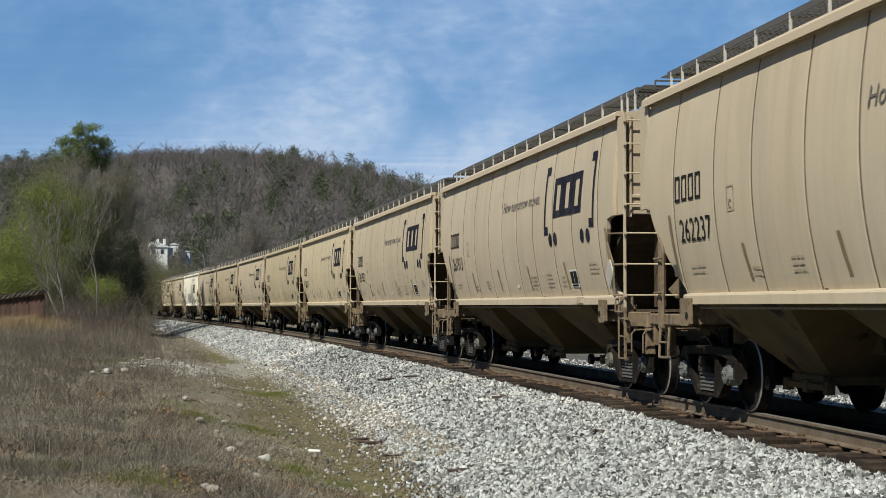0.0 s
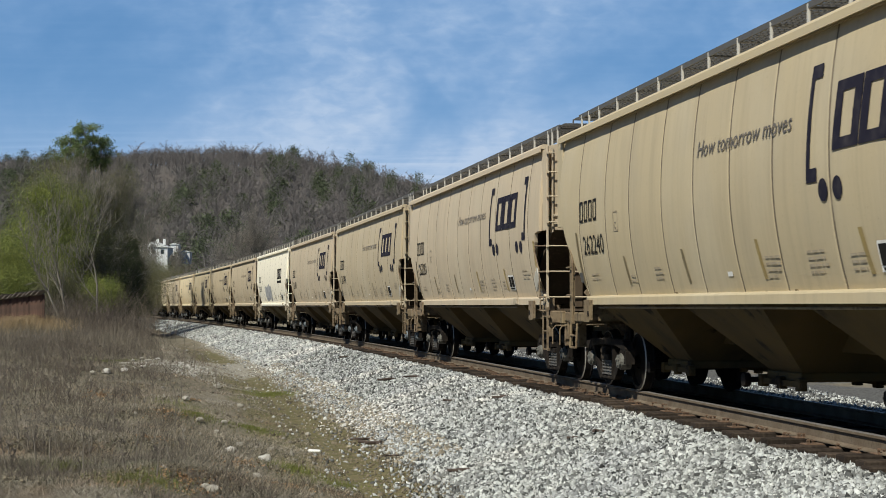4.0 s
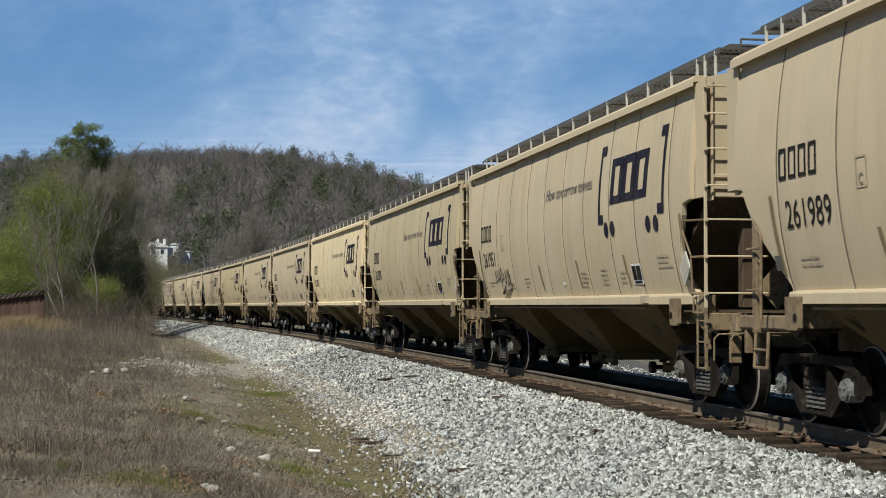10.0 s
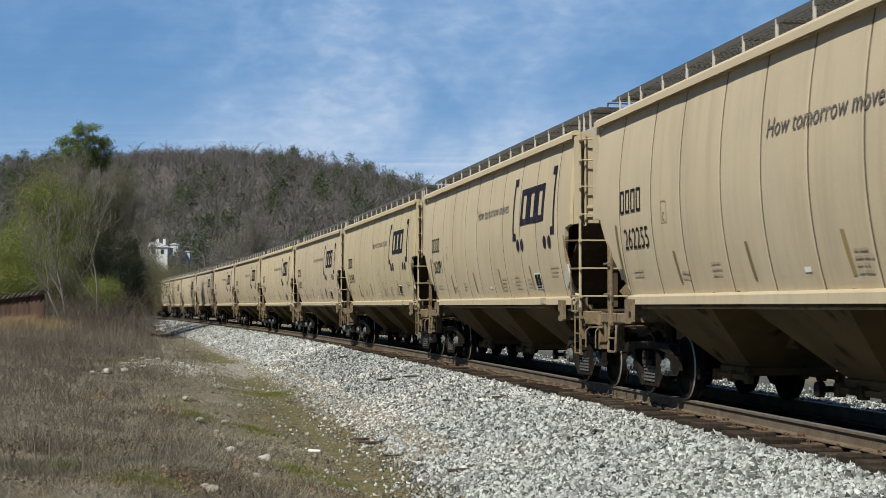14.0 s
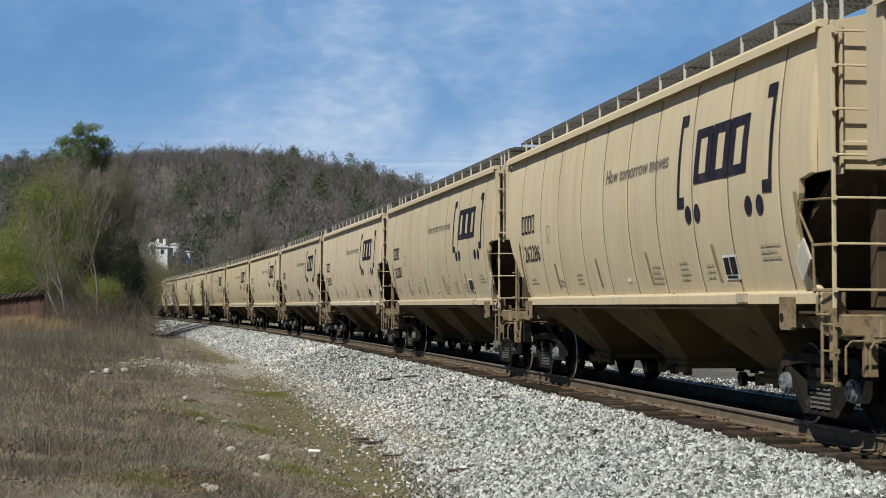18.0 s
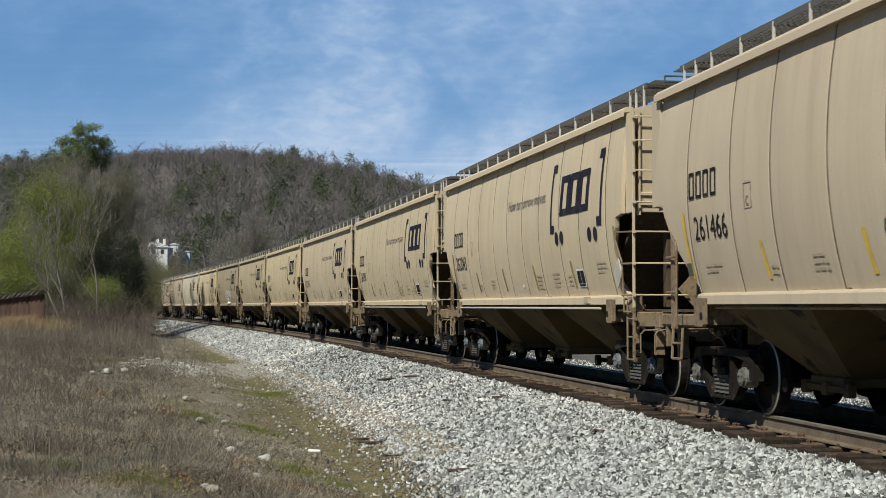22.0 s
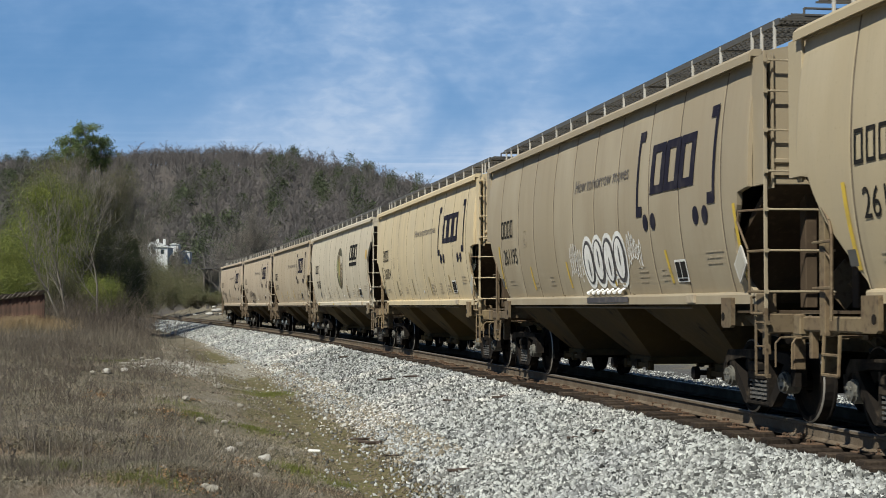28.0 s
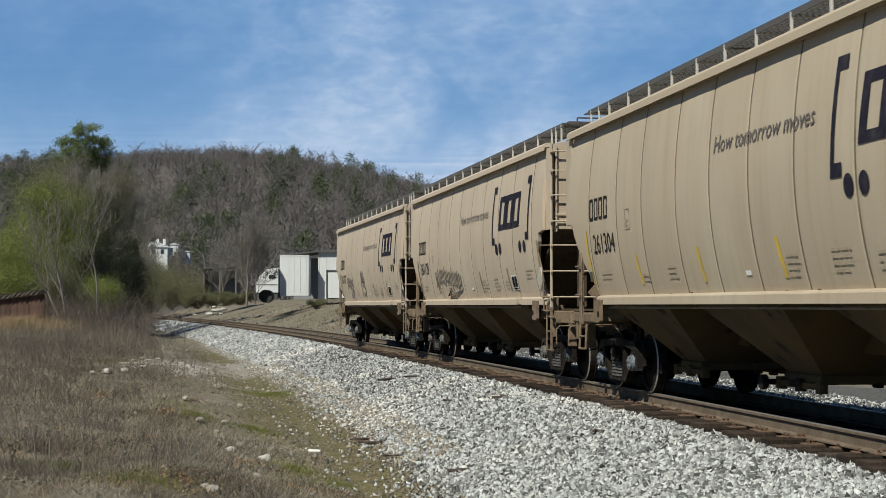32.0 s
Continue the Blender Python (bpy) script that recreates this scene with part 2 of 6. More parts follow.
def ground_material():
    """Soil, dead grass, ditch mud and gravel, told apart by the distance from the track that each vertex carries."""
    m = mat("soil_and_grass", (0.155, 0.135, 0.10), 0.95, bump=0.9, bump_scale=9, coords="Object", spots=(
        (22, (0.085, 0.075, 0.05), 0.5, 0.68, 0.7), (55, (0.24, 0.21, 0.16), 0.55, 0.72, 0.6),
        (0.35, (0.20, 0.18, 0.14), 0.42, 0.62, 0.8), (1.2, (0.12, 0.11, 0.065), 0.5, 0.68, 0.7), (6, (0.25, 0.22, 0.17), 0.5, 0.7, 0.6), (0.12, (0.20, 0.12, 0.07), 0.55, 0.7, 0.4)))
    nt = m.node_tree
    bsdf = nt.nodes["Principled BSDF"]
    old = bsdf.inputs["Base Color"].links[0].from_socket

    def layer(attr, colour, fine, old, scale):
        a = nt.nodes.new("ShaderNodeAttribute")
        a.attribute_name = attr
        tc = nt.nodes.new("ShaderNodeTexCoord")
        tex = nt.nodes.new("ShaderNodeTexNoise")
        tex.inputs["Scale"].default_value, tex.inputs["Detail"].default_value = scale, 4
        nt.links.new(tc.outputs["Object"], tex.inputs["Vector"])
        two = nt.nodes.new("ShaderNodeMix")
        two.data_type = "RGBA"
        two.inputs[6].default_value, two.inputs[7].default_value = (*colour, 1), (*fine, 1)
        ramp = nt.nodes.new("ShaderNodeMapRange")
        ramp.inputs[1].default_value, ramp.inputs[2].default_value = 0.4, 0.62
        nt.links.new(tex.outputs[0], ramp.inputs[0])
        nt.links.new(ramp.outputs[0], two.inputs[0])
        wob = nt.nodes.new("ShaderNodeTexNoise")
        wob.inputs["Scale"].default_value = 1.3
        nt.links.new(tc.outputs["Object"], wob.inputs["Vector"])
        add = nt.nodes.new("ShaderNodeMath")
        add.operation = "MULTIPLY_ADD"
        add.inputs[1].default_value, add.inputs[2].default_value = 1.2, -0.6
        nt.links.new(wob.outputs[0], add.inputs[0])
        tot = nt.nodes.new("ShaderNodeMath")
        nt.links.new(add.outputs[0], tot.inputs[0])
        nt.links.new(a.outputs["Fac"], tot.inputs[1])
        edge = nt.nodes.new("ShaderNodeMapRange")
        edge.inputs[1].default_value, edge.inputs[2].default_value = 0.35, 0.65
        nt.links.new(tot.outputs[0], edge.inputs[0])
        out = nt.nodes.new("ShaderNodeMix")
        out.data_type = "RGBA"
        nt.links.new(edge.outputs[0], out.inputs[0])
        nt.links.new(old, out.inputs[6])
        nt.links.new(two.outputs[2], out.inputs[7])
        return out.outputs[2]

    col = layer("mud", (0.165, 0.138, 0.078), (0.10, 0.095, 0.042), old, 7.0)
    col = layer("dust", (0.33, 0.31, 0.265), (0.20, 0.185, 0.15), col, 9.0)
    col = layer("gravel", (0.13, 0.128, 0.122), (0.06, 0.058, 0.055), col, 18.0)
    # the train's shadow on the bed, painted as near-black brown
    col = layer("train_shade", (0.024, 0.018, 0.010), (0.046, 0.037, 0.022), col, 12.0)
    nt.links.new(col, bsdf.inputs["Base Color"])
    bsdf.inputs["Specular IOR Level"].default_value = 0.1
    return m


M_GROUND = ground_material()


# ---- mesh tools ----
def part(name, bm, material, parent=None, label="", smooth=False):
    """Links a bmesh as one mesh object under a thing or a part."""
    me = bpy.data.meshes.new(name)
    if isinstance(bm, bmesh.types.BMesh):
        bm.to_mesh(me)
        bm.free()
    else:
        me.from_pydata([tuple(v) for v in bm[0]], [], [tuple(f) for f in bm[1]])
    me.materials.append(material)
    if smooth:
        me.shade_smooth()
    ob = new(name, me)
    ob.parent = parent
    if label:
        tagged(ob, label)
    return ob


def arrays(name, verts, tris, material):
    """A big triangle mesh from numpy arrays."""
    me = bpy.data.meshes.new(name)
    n, k = len(verts), len(tris)
    me.vertices.add(n)
    me.vertices.foreach_set("co", np.asarray(verts, np.float32).ravel())
    me.loops.add(3 * k)
    me.loops.foreach_set("vertex_index", np.asarray(tris, np.int32).ravel())
    me.polygons.add(k)
    me.polygons.foreach_set("loop_start", np.arange(0, 3 * k, 3, dtype=np.int32))
    me.update(calc_edges=True)
    me.materials.append(material)
    return new(name, me)


def box(bm, x0, x1, y0, y1, z0, z1, bevel=0.0):
    got = bmesh.ops.create_cube(bm, size=1, matrix=Matrix.LocRotScale(((x0 + x1) / 2, (y0 + y1) / 2, (z0 + z1) / 2), None, (abs(x1 - x0), abs(y1 - y0), abs(z1 - z0))))
    if bevel:
        es = list({e for v in got["verts"] for e in v.link_edges})
        bmesh.ops.bevel(bm, geom=es, offset=bevel, segments=1, affect="EDGES")
    return bm


def rod(bm, a, b, r, n=6, r2=None):
    a, b = Vector(a), Vector(b)
    q = (b - a).to_track_quat("Z", "Y")
    bmesh.ops.create_cone(bm, cap_ends=True, segments=n, radius1=r, radius2=r if r2 is None else r2, depth=(b - a).length, matrix=Matrix.LocRotScale((a + b) / 2, q, None))
    return bm


def pipe(bm, pts, r, n=6):
    for a, b in zip(pts, pts[1:]):
        rod(bm, a, b, r, n)
    return bm


def prism(bm, outline, lo, hi, axis="y"):
    """An outline of (p, q) drawn out along an axis: y takes (x, z), x takes (y, z), z takes (x, y)."""
    def at(p, q, w):
        return {"y": (p, w, q), "x": (w, p, q), "z": (p, q, w)}[axis]
    a = [bm.verts.new(at(p, q, lo)) for p, q in outline]
    b = [bm.verts.new(at(p, q, hi)) for p, q in outline]
    n = len(outline)
    bm.faces.new(a)
    bm.faces.new(b[::-1])
    for i in range(n):
        bm.faces.new((a[i], b[i], b[(i + 1) % n], a[(i + 1) % n]))
    bmesh.ops.recalc_face_normals(bm, faces=bm.faces)
    return bm


def B():
    return bmesh.new()


def thing(name, label, category, group="", kind=""):
    return tagged(new(name), label, category, group, kind)

# ---- ground ----
def smooth(a, b, x):
    t = np.clip((x - a) / (b - a), 0, 1)
    return t * t * (3 - 2 * t)


def height(s, u):
    """Height of the ground beside the line; rail heads are at zero."""
    s, u = np.asarray(s, float), np.asarray(u, float)
    left = np.interp(u, [0, 1.40, 1.9, 4.5, 5.5, 6.5, 8.2, 12, 25, 60, 200, 800], [-0.27, -0.275, -0.305, -1.0, -1.05, -0.85, -0.5, -0.28, 0.0, 0.3, 1.0, 4.0])
    flat = np.interp(-u, [0, 1.45, 1.8, 4.0, 8, 30, 200, 800], [-0.27, -0.29, -0.30, -0.55, -0.6, -0.6, -0.4, 0.5])
    bank = np.interp(-u, [0, 1.45, 1.8, 3.0, 5.0, 12, 22, 80, 200, 800], [-0.27, -0.29, -0.30, -0.55, -0.4, 1.3, 2.3, 3.0, 4.0, 8.0])
    k = smooth(45, 95, s)
    right = flat * (1 - k) + bank * k
    z = np.where(u >= 0, left, right)
    rough = smooth(4.2, 8, np.abs(u)) * (0.10 * np.sin(0.9 * s + 1.3 * u) * np.sin(0.37 * s - 0.8 * u + 1) + 0.05 * np.sin(2.3 * s + 0.7 * u) * np.cos(1.9 * u + 0.4 * s))
    return z + rough


def on_ground(s, u, dz=0.0):
    x, y, _ = track(s, u)
    return Vector((float(x), float(y), float(height(s, u)) + dz))


def at_xy(x, y):
    """Nearest s and u of a world place."""
    i = int(np.argmin((_x - x) ** 2 + (_y - y) ** 2))
    return float(_g[i]), float((_x[i] - x) * math.cos(_h[i]) + (_y[i] - y) * math.sin(_h[i]))


def build_ground():
    ss = np.concatenate([[-800, -400, -200, -100, -60], np.arange(-40, 6, 3), np.arange(6, 60, 0.5), np.arange(60, 140, 1.2), np.arange(140, 420, 5), [450, 500, 600, 800, 1200, 2000, 3800]])
    right = -np.concatenate([np.arange(0, 6, 0.5), np.arange(6, 30, 2), [35, 45, 60, 90, 140, 200, 320, 500, 800]])[::-1]
    left = np.concatenate([np.arange(0.35, 14, 0.35), np.arange(14, 30, 1.5), [32, 36, 42, 50, 60, 80, 110, 150, 200, 320, 500, 800]])
    uu = np.concatenate([right, left])
    S, U = np.meshgrid(ss, uu, indexing="ij")
    X, Y, _ = track(S, U)
    Z = height(S, U)
    n, k = S.shape
    idx = np.arange(n * k).reshape(n, k)
    a, b, c, d = idx[:-1, :-1].ravel(), idx[1:, :-1].ravel(), idx[1:, 1:].ravel(), idx[:-1, 1:].ravel()
    ob = arrays("ground", np.stack([X, Y, Z], -1).reshape(-1, 3), np.concatenate([np.stack([a, c, b], 1), np.stack([a, d, c], 1)]), M_GROUND)
    ob.data.shade_smooth()
    wide = np.where(S < 60, 4.7, 4.7 - 0.8 * smooth(60, 120, S))
    gravel = np.where(U > 0, 1 - smooth(wide - 0.7, wide + 0.5, U), 1 - smooth(3, 5, -U) * smooth(50, 90, S) - (1 - smooth(50, 90, S)) * smooth(7, 9, -U))
    mud = smooth(4.2, 5.0, U) * (1 - smooth(6.0, 7.2, U)) * (1 - smooth(60, 110, S))
    dust = np.zeros_like(S)
    for x0, y0, rad in ((-8.2, 48.0, 2.0), (-7.6, 54.0, 2.6), (-6.2, 43.0, 1.2), (-8.0, 60.0, 2.5)):
        dust = np.maximum(dust, np.exp(-((X - x0) ** 2 + ((Y - y0) / 1.8) ** 2) / rad ** 2))
    toe = smooth(3.5, 4.3, U) * (1 - smooth(4.6, 5.2, U)) * smooth(24, 36, S) * (1 - smooth(85, 120, S))
    dust = np.maximum(dust, 0.85 * toe)
    gravel = gravel * (1 - 0.9 * toe)
    # band of painted train shadow, reaching past the far rail
    train_shade = 1.15 * (1 - smooth(1.6, 2.5, np.abs(U + 0.95)))
    for name, values in (("gravel", gravel), ("mud", mud), ("dust", dust), ("train_shade", train_shade)):
        ob.data.attributes.new(name, "FLOAT", "POINT").data.foreach_set("value", values.astype(np.float32).ravel())
    tagged(ob, "dry grassy ground with ditch and ballast bank", "ground", kind="structure")


build_ground()


# ---- the track ----
def sweep(name, profile, u0, material, parent, s0=-40.0, s1=420.0, step=2.0):
    ss = np.arange(s0, s1, step)
    n = len(profile)
    verts, faces = [], []
    for s in ss:
        for du, z in profile:
            x, y, _ = track(s, u0 + du)
            verts.append((float(x), float(y), z))
    for i in range(len(ss) - 1):
        for j in range(n):
            a, b = i * n + j, i * n + (j + 1) % n
            faces.append((a, b, b + n, a + n))
    return part(name, (verts, faces), material, parent)


def build_track():
    line = thing("railway_track", "single railway track with rusty rails on wooden sleepers in pale ballast", "railway track", kind="structure")
    web = [(-0.075, -0.185), (0.075, -0.185), (0.075, -0.172), (0.012, -0.150), (0.010, -0.045), (0.036, -0.034), (0.036, -0.006), (-0.036, -0.006), (-0.036, -0.034), (-0.010, -0.045), (-0.012, -0.150), (-0.075, -0.172)]
    top = [(-0.034, -0.006), (-0.030, 0.0), (0.030, 0.0), (0.034, -0.006)]
    for side in (0.7535, -0.7535):
        r = sweep("rail", web, side, M_RAIL, line)
        sweep("rail_head", top, side, M_RAILTOP, r)
    rng = random.Random(4)
    bm = B()
    box(bm, -0.11, 0.11, -1.3, 1.3, -0.36, -0.195, 0.012)
    me = bpy.data.meshes.new("sleeper")
    bm.to_mesh(me)
    bm.free()
    me.materials.append(M_TIE)
    bm = B()
    box(bm, -0.09, 0.09, -0.19, 0.19, -0.196, -0.181, 0.003)
    for x, y in ((-0.05, 0.09), (0.05, 0.10), (0.0, -0.09), (0.05, -0.14), (-0.05, 0.15)):
        box(bm, x - 0.01, x + 0.01, y - 0.012, y + 0.012, -0.185, -0.15)
        box(bm, x - 0.018, x + 0.018, y - 0.02, y + 0.016, -0.152, -0.140)
    plate = bpy.data.meshes.new("tie_plate")
    bm.to_mesh(plate)
    bm.free()
    plate.materials.append(M_PLATE)
    far_v, far_f = [], []
    s, n = 4.0, 0
    while s < 400:
        m = along(s + rng.uniform(-0.04, 0.04), rng.uniform(-0.09, 0.09), rng.uniform(-0.02, 0.012)) @ pose(0, 0, 0, 0, 0, rng.uniform(-1.2, 1.2))
        if n < 290:
            ob = new("sleeper", me)
            ob.matrix_world = m
            ob.parent = line
            if n < 110:
                for side in (0.7535,):
                    p = new("tie_plate", plate)
                    p.parent = ob
                    p.location = (0, side, 0)
        else:
            k = len(far_v)
            far_v += [m @ Vector((x, y, z)) for x in (-0.11, 0.11) for y in (-1.3, 1.3) for z in (-0.36, -0.195)]
            far_f += [tuple(k + i for i in f) for f in ((0, 1, 3, 2), (4, 6, 7, 5), (0, 4, 5, 1), (2, 3, 7, 6), (1, 5, 7, 3))]
        s += 0.495
        n += 1
    tagged(part("far_sleepers", (far_v, far_f), M_TIE, line), kind="stuff")


build_track()


# ---- covered hopper cars ----
TRUCK, POST, SHEET = 6.5, 8.0, 7.62
EAVE, SILL = 4.05, 1.47


def side_y(z):
    d = z - 2.8
    return 1.605 - (0.075 if d > 0 else 0.110) * d * d


def end_at(z, full):
    """How far the side sheet reaches from the middle at height z."""
    if full:
        return float(np.interp(z, [1.5, 1.7, 2.0, 2.4, 2.75, 3.1, 3.25, 3.4, 4.1], [7.35, 7.2, 7.05, 7.0, 7.05, 7.3, 7.5, 7.62, 7.62]))
    return float(np.interp(z, [1.5, 1.55, 2.17, 2.47, 2.62, 2.66, 2.95, 4.1], [6.2, 6.22, 6.94, 7.18, 7.28, 7.56, 7.62, 7.62]))


def ladder_end_at(z, full):
    """The same at the end that carries the ladder, where the edge is scooped."""
    if full:
        return end_at(z, full)
    return float(np.interp(z, [1.45, 1.6, 1.75, 2.0, 2.2, 2.45, 2.62, 2.66, 4.1], [7.4, 7.2, 7.08, 7.05, 7.1, 7.26, 7.3, 7.62, 7.62]))


def side_panel(x0, x1, sign, full):
    """One curved sheet of a side, with a folded edge."""
    v, f = [], []
    zs = list(np.linspace(SILL - 0.02, EAVE + 0.065, 27)) + [2.62, 2.66]
    zs.sort()
    xs = [x0, x0 + 0.05, x0 + 0.26 * (x1 - x0), x0 + 0.74 * (x1 - x0), x1 - 0.05, x1]
    for z in zs:
        e, e2 = end_at(z, full), ladder_end_at(z, full)
        lo, hi = (-e2, e) if sign > 0 else (-e, e2)
        for i, x in enumerate(xs):
            y = side_y(z) + (-0.009 if i in (0, 5) else 0.004 if i in (2, 3) else 0.0)
            v.append((max(lo, min(hi, x)), sign * y, z))
    n, k = len(v), len(xs)
    v += [(x, y - sign * 0.05, z) for x, y, z in v]
    for i in range(len(zs) - 1):
        for j in range(k - 1):
            a = i * k + j
            q = (a, a + 1, a + k + 1, a + k)
            f.append(q if sign < 0 else q[::-1])
            w = tuple(n + c for c in q)
            f.append(w[::-1] if sign < 0 else w)
        for j in (0, k - 1):
            a = i * k + j
            f.append((a, a + k, n + a + k, n + a))
    return v, f


def wrapped(outlines, thick=0.0, lift=0.013):
    """Flat outlines of (metres to the right, z), for a start at x, laid on the curved side as thin sheets."""
    v, f = [], []
    for x0, pts in outlines:
        a = len(v)
        v += [(x0 - p, (side_y(q) if q > 1.57 else 1.502) + lift, q) for p, q in pts]
        f.append(tuple(range(a, len(v)))[::-1])
    return v, f


def bars(x, z0, rows, width, pitch=0.07, thick=0.026, seed=1):
    r = random.Random(seed)
    out = []
    for i in range(rows):
        w, z = width * r.uniform(0.6, 1.0), z0 - i * pitch
        p = 0.0
        while p < w:
            q = min(w, p + r.uniform(0.06, 0.2))
            out.append((x, [(p, z), (q, z), (q, z + thick), (p, z + thick)]))
            p = q + 0.025
    return wrapped(out)


def disc(x, z, r, n=20, ry=None):
    return (x, [(r * math.cos(2 * math.pi * i / n), z + (ry or r) * math.sin(2 * math.pi * i / n)) for i in range(n)])


def text_mesh(words, size, x, z, shear=0.0, stretch=1.0, space=1.0):
    """Letters of the built-in font laid on the curved side."""
    cu = bpy.data.curves.new("words", "FONT")
    cu.body, cu.size, cu.shear, cu.resolution_u, cu.space_character = words, size, shear, 3, space
    ob = bpy.data.objects.new("words", cu)
    scene.collection.objects.link(ob)
    me = bpy.data.meshes.new_from_object(ob.evaluated_get(bpy.context.evaluated_depsgraph_get()))
    bpy.data.objects.remove(ob)
    for vert in me.vertices:
        p, q = vert.co.x * stretch, z + vert.co.y
        vert.co = (x - p, side_y(q) + 0.014, q)
    return me


def mesh_part(name, me, material, parent, label=""):
    me.materials.clear()
    me.materials.append(material)
    ob = new(name, me)
    ob.parent = parent
    return tagged(ob, label) if label else ob


def emblem_shape(x, w, h, z, lean):
    """One plain slanted frame of the railway's emblem."""
    def at(p, q):
        return (p * w + lean * q * h, z + q * h)
    rows = []
    for p0, p1, q0, q1 in ((0, 1, 0, 0.17), (0, 1, 0.83, 1), (0, 0.28, 0.17, 0.83), (0.72, 1, 0.17, 0.83)):
        m = (q0 + q1) / 2
        rows.append([at(p0, q0), at(p1, q0), at(p1, m), at(p1, q1), at(p0, q1), at(p0, m)])
    return [(x, row) for row in rows]


def build_truck(car, x):
    t = part("truck", box(box(B(), -0.2, 0.2, -0.95, 0.95, 0.42, 0.72, 0.03), -0.3, 0.3, -0.3, 0.3, 0.72, 0.86), M_FRAME, car, "dark cast steel wheel truck")
    t.location = (x, 0, 0)
    for sy in (1, -1):
        bm = B()
        y0, y1 = sy * 0.94, sy * 1.08
        # upper chord, pedestals and lower chord of the casting
        prism(bm, [(-1.12, 0.66), (-1.0, 0.78), (-0.45, 0.80), (0.45, 0.80), (1.0, 0.78), (1.12, 0.66), (1.12, 0.56), (0.98, 0.64), (0.5, 0.70), (-0.5, 0.70), (-0.98, 0.64), (-1.12, 0.56)], y0, y1)
        for k in (1, -1):
            prism(bm, [(k * 0.98, 0.66), (k * 0.82, 0.66), (k * 0.72, 0.56), (k * 0.36, 0.24), (k * 0.34, 0.15), (k * 0.44, 0.15), (k * 0.54, 0.22), (k * 0.86, 0.48), (k * 0.98, 0.52)], y0 + sy * 0.01, y1 - sy * 0.01)
            box(bm, k * 1.12 - 0.06, k * 1.12 + 0.06, y0, y1, 0.42, 0.62)
            box(bm, k * 0.31 - 0.03, k * 0.31 + 0.03, y0 + sy * 0.01, y1 - sy * 0.01, 0.16, 0.68)
        box(bm, -0.38, 0.38, y0, y1, 0.14, 0.205, 0.02)
        part("side_frame", bm, M_FRAME, t)
        part("bolster_end", box(box(B(), -0.25, 0.25, sy * 0.92, sy * 1.11, 0.455, 0.55, 0.012), -0.14, 0.14, sy * 0.95, sy * 1.145, 0.55, 0.66, 0.02), M_FRAME, t)
        bm = B()
        for dx in (-0.18, 0.0, 0.18):
            for i in range(5):
                rod(bm, (dx, sy * 1.02, 0.225 + i * 0.05), (dx, sy * 1.02, 0.25 + i * 0.05), 0.082, 10)
            rod(bm, (dx, sy * 1.02, 0.22), (dx, sy * 1.02, 0.46), 0.05, 8)
            if sy > 0:
                part("coil_spring", bm, M_SPRING, t)
                bm = B()
        if sy > 0:
            bm.free()
        else:
            tagged(part("spring_nest", bm, M_SPRING, t), kind="stuff")
    for ax in (0.9, -0.9):
        axle = part("axle", rod(B(), (0, -0.98, 0), (0, 0.98, 0), 0.085, 10), M_STEEL, t)
        axle.location = (ax, 0, 0.457)
        for sy in (1, -1):
            bm = B()
            rings = [(0.12, 0.80), (0.36, 0.775), (0.385, 0.815), (0.438, 0.815), (0.457, 0.800), (0.462, 0.70), (0.485, 0.69), (0.485, 0.665), (0.39, 0.665), (0.36, 0.70), (0.12, 0.66)]
            n, rows = 32, []
            for r, y in rings:
                rows.append([bm.verts.new((r * math.cos(2 * math.pi * i / n), sy * y, 0.457 + r * math.sin(2 * math.pi * i / n))) for i in range(n)])
            for p, q in zip(rows, rows[1:]):
                for i in range(n):
                    bm.faces.new((p[i], q[i], q[(i + 1) % n], p[(i + 1) % n]))
            bmesh.ops.recalc_face_normals(bm, faces=bm.faces)
            w = part("wheel", bm, M_STEEL, t)
            w.data.materials.append(M_TREAD)
            for poly in w.data.polygons:
                if 3 * n <= poly.index < 4 * n:
                    poly.material_index = 1
            w.location = (ax, 0, 0)
            bm = B()
            rod(bm, (0, sy * 0.94, 0.457), (0, sy * 1.10, 0.457), 0.125, 16)
            rod(bm, (0, sy * 1.10, 0.457), (0, sy * 1.135, 0.457), 0.105, 16)
            for i in range(3):
                a = 2 * math.pi * i / 3 + 0.5
                p = (0.06 * math.cos(a), 0.457 + 0.06 * math.sin(a))
                rod(bm, (p[0], sy * 1.13, p[1]), (p[0], sy * 1.155, p[1]), 0.02, 6)
            part("bearing_cap", bm, M_CAP, t).location = (ax, 0, 0)
    for sx in (1, -1):
        bm = B()
        box(bm, sx * 0.38 - 0.05, sx * 0.38 + 0.05, -0.85, 0.85, 0.30, 0.42, 0.01)
        for sy in (1, -1):
            box(bm, sx * 0.43 - 0.04, sx * 0.43 + 0.05, sy * 0.66, sy * 0.78, 0.26, 0.52)
        part("brake_beam", bm, M_STEEL, t)
    return t


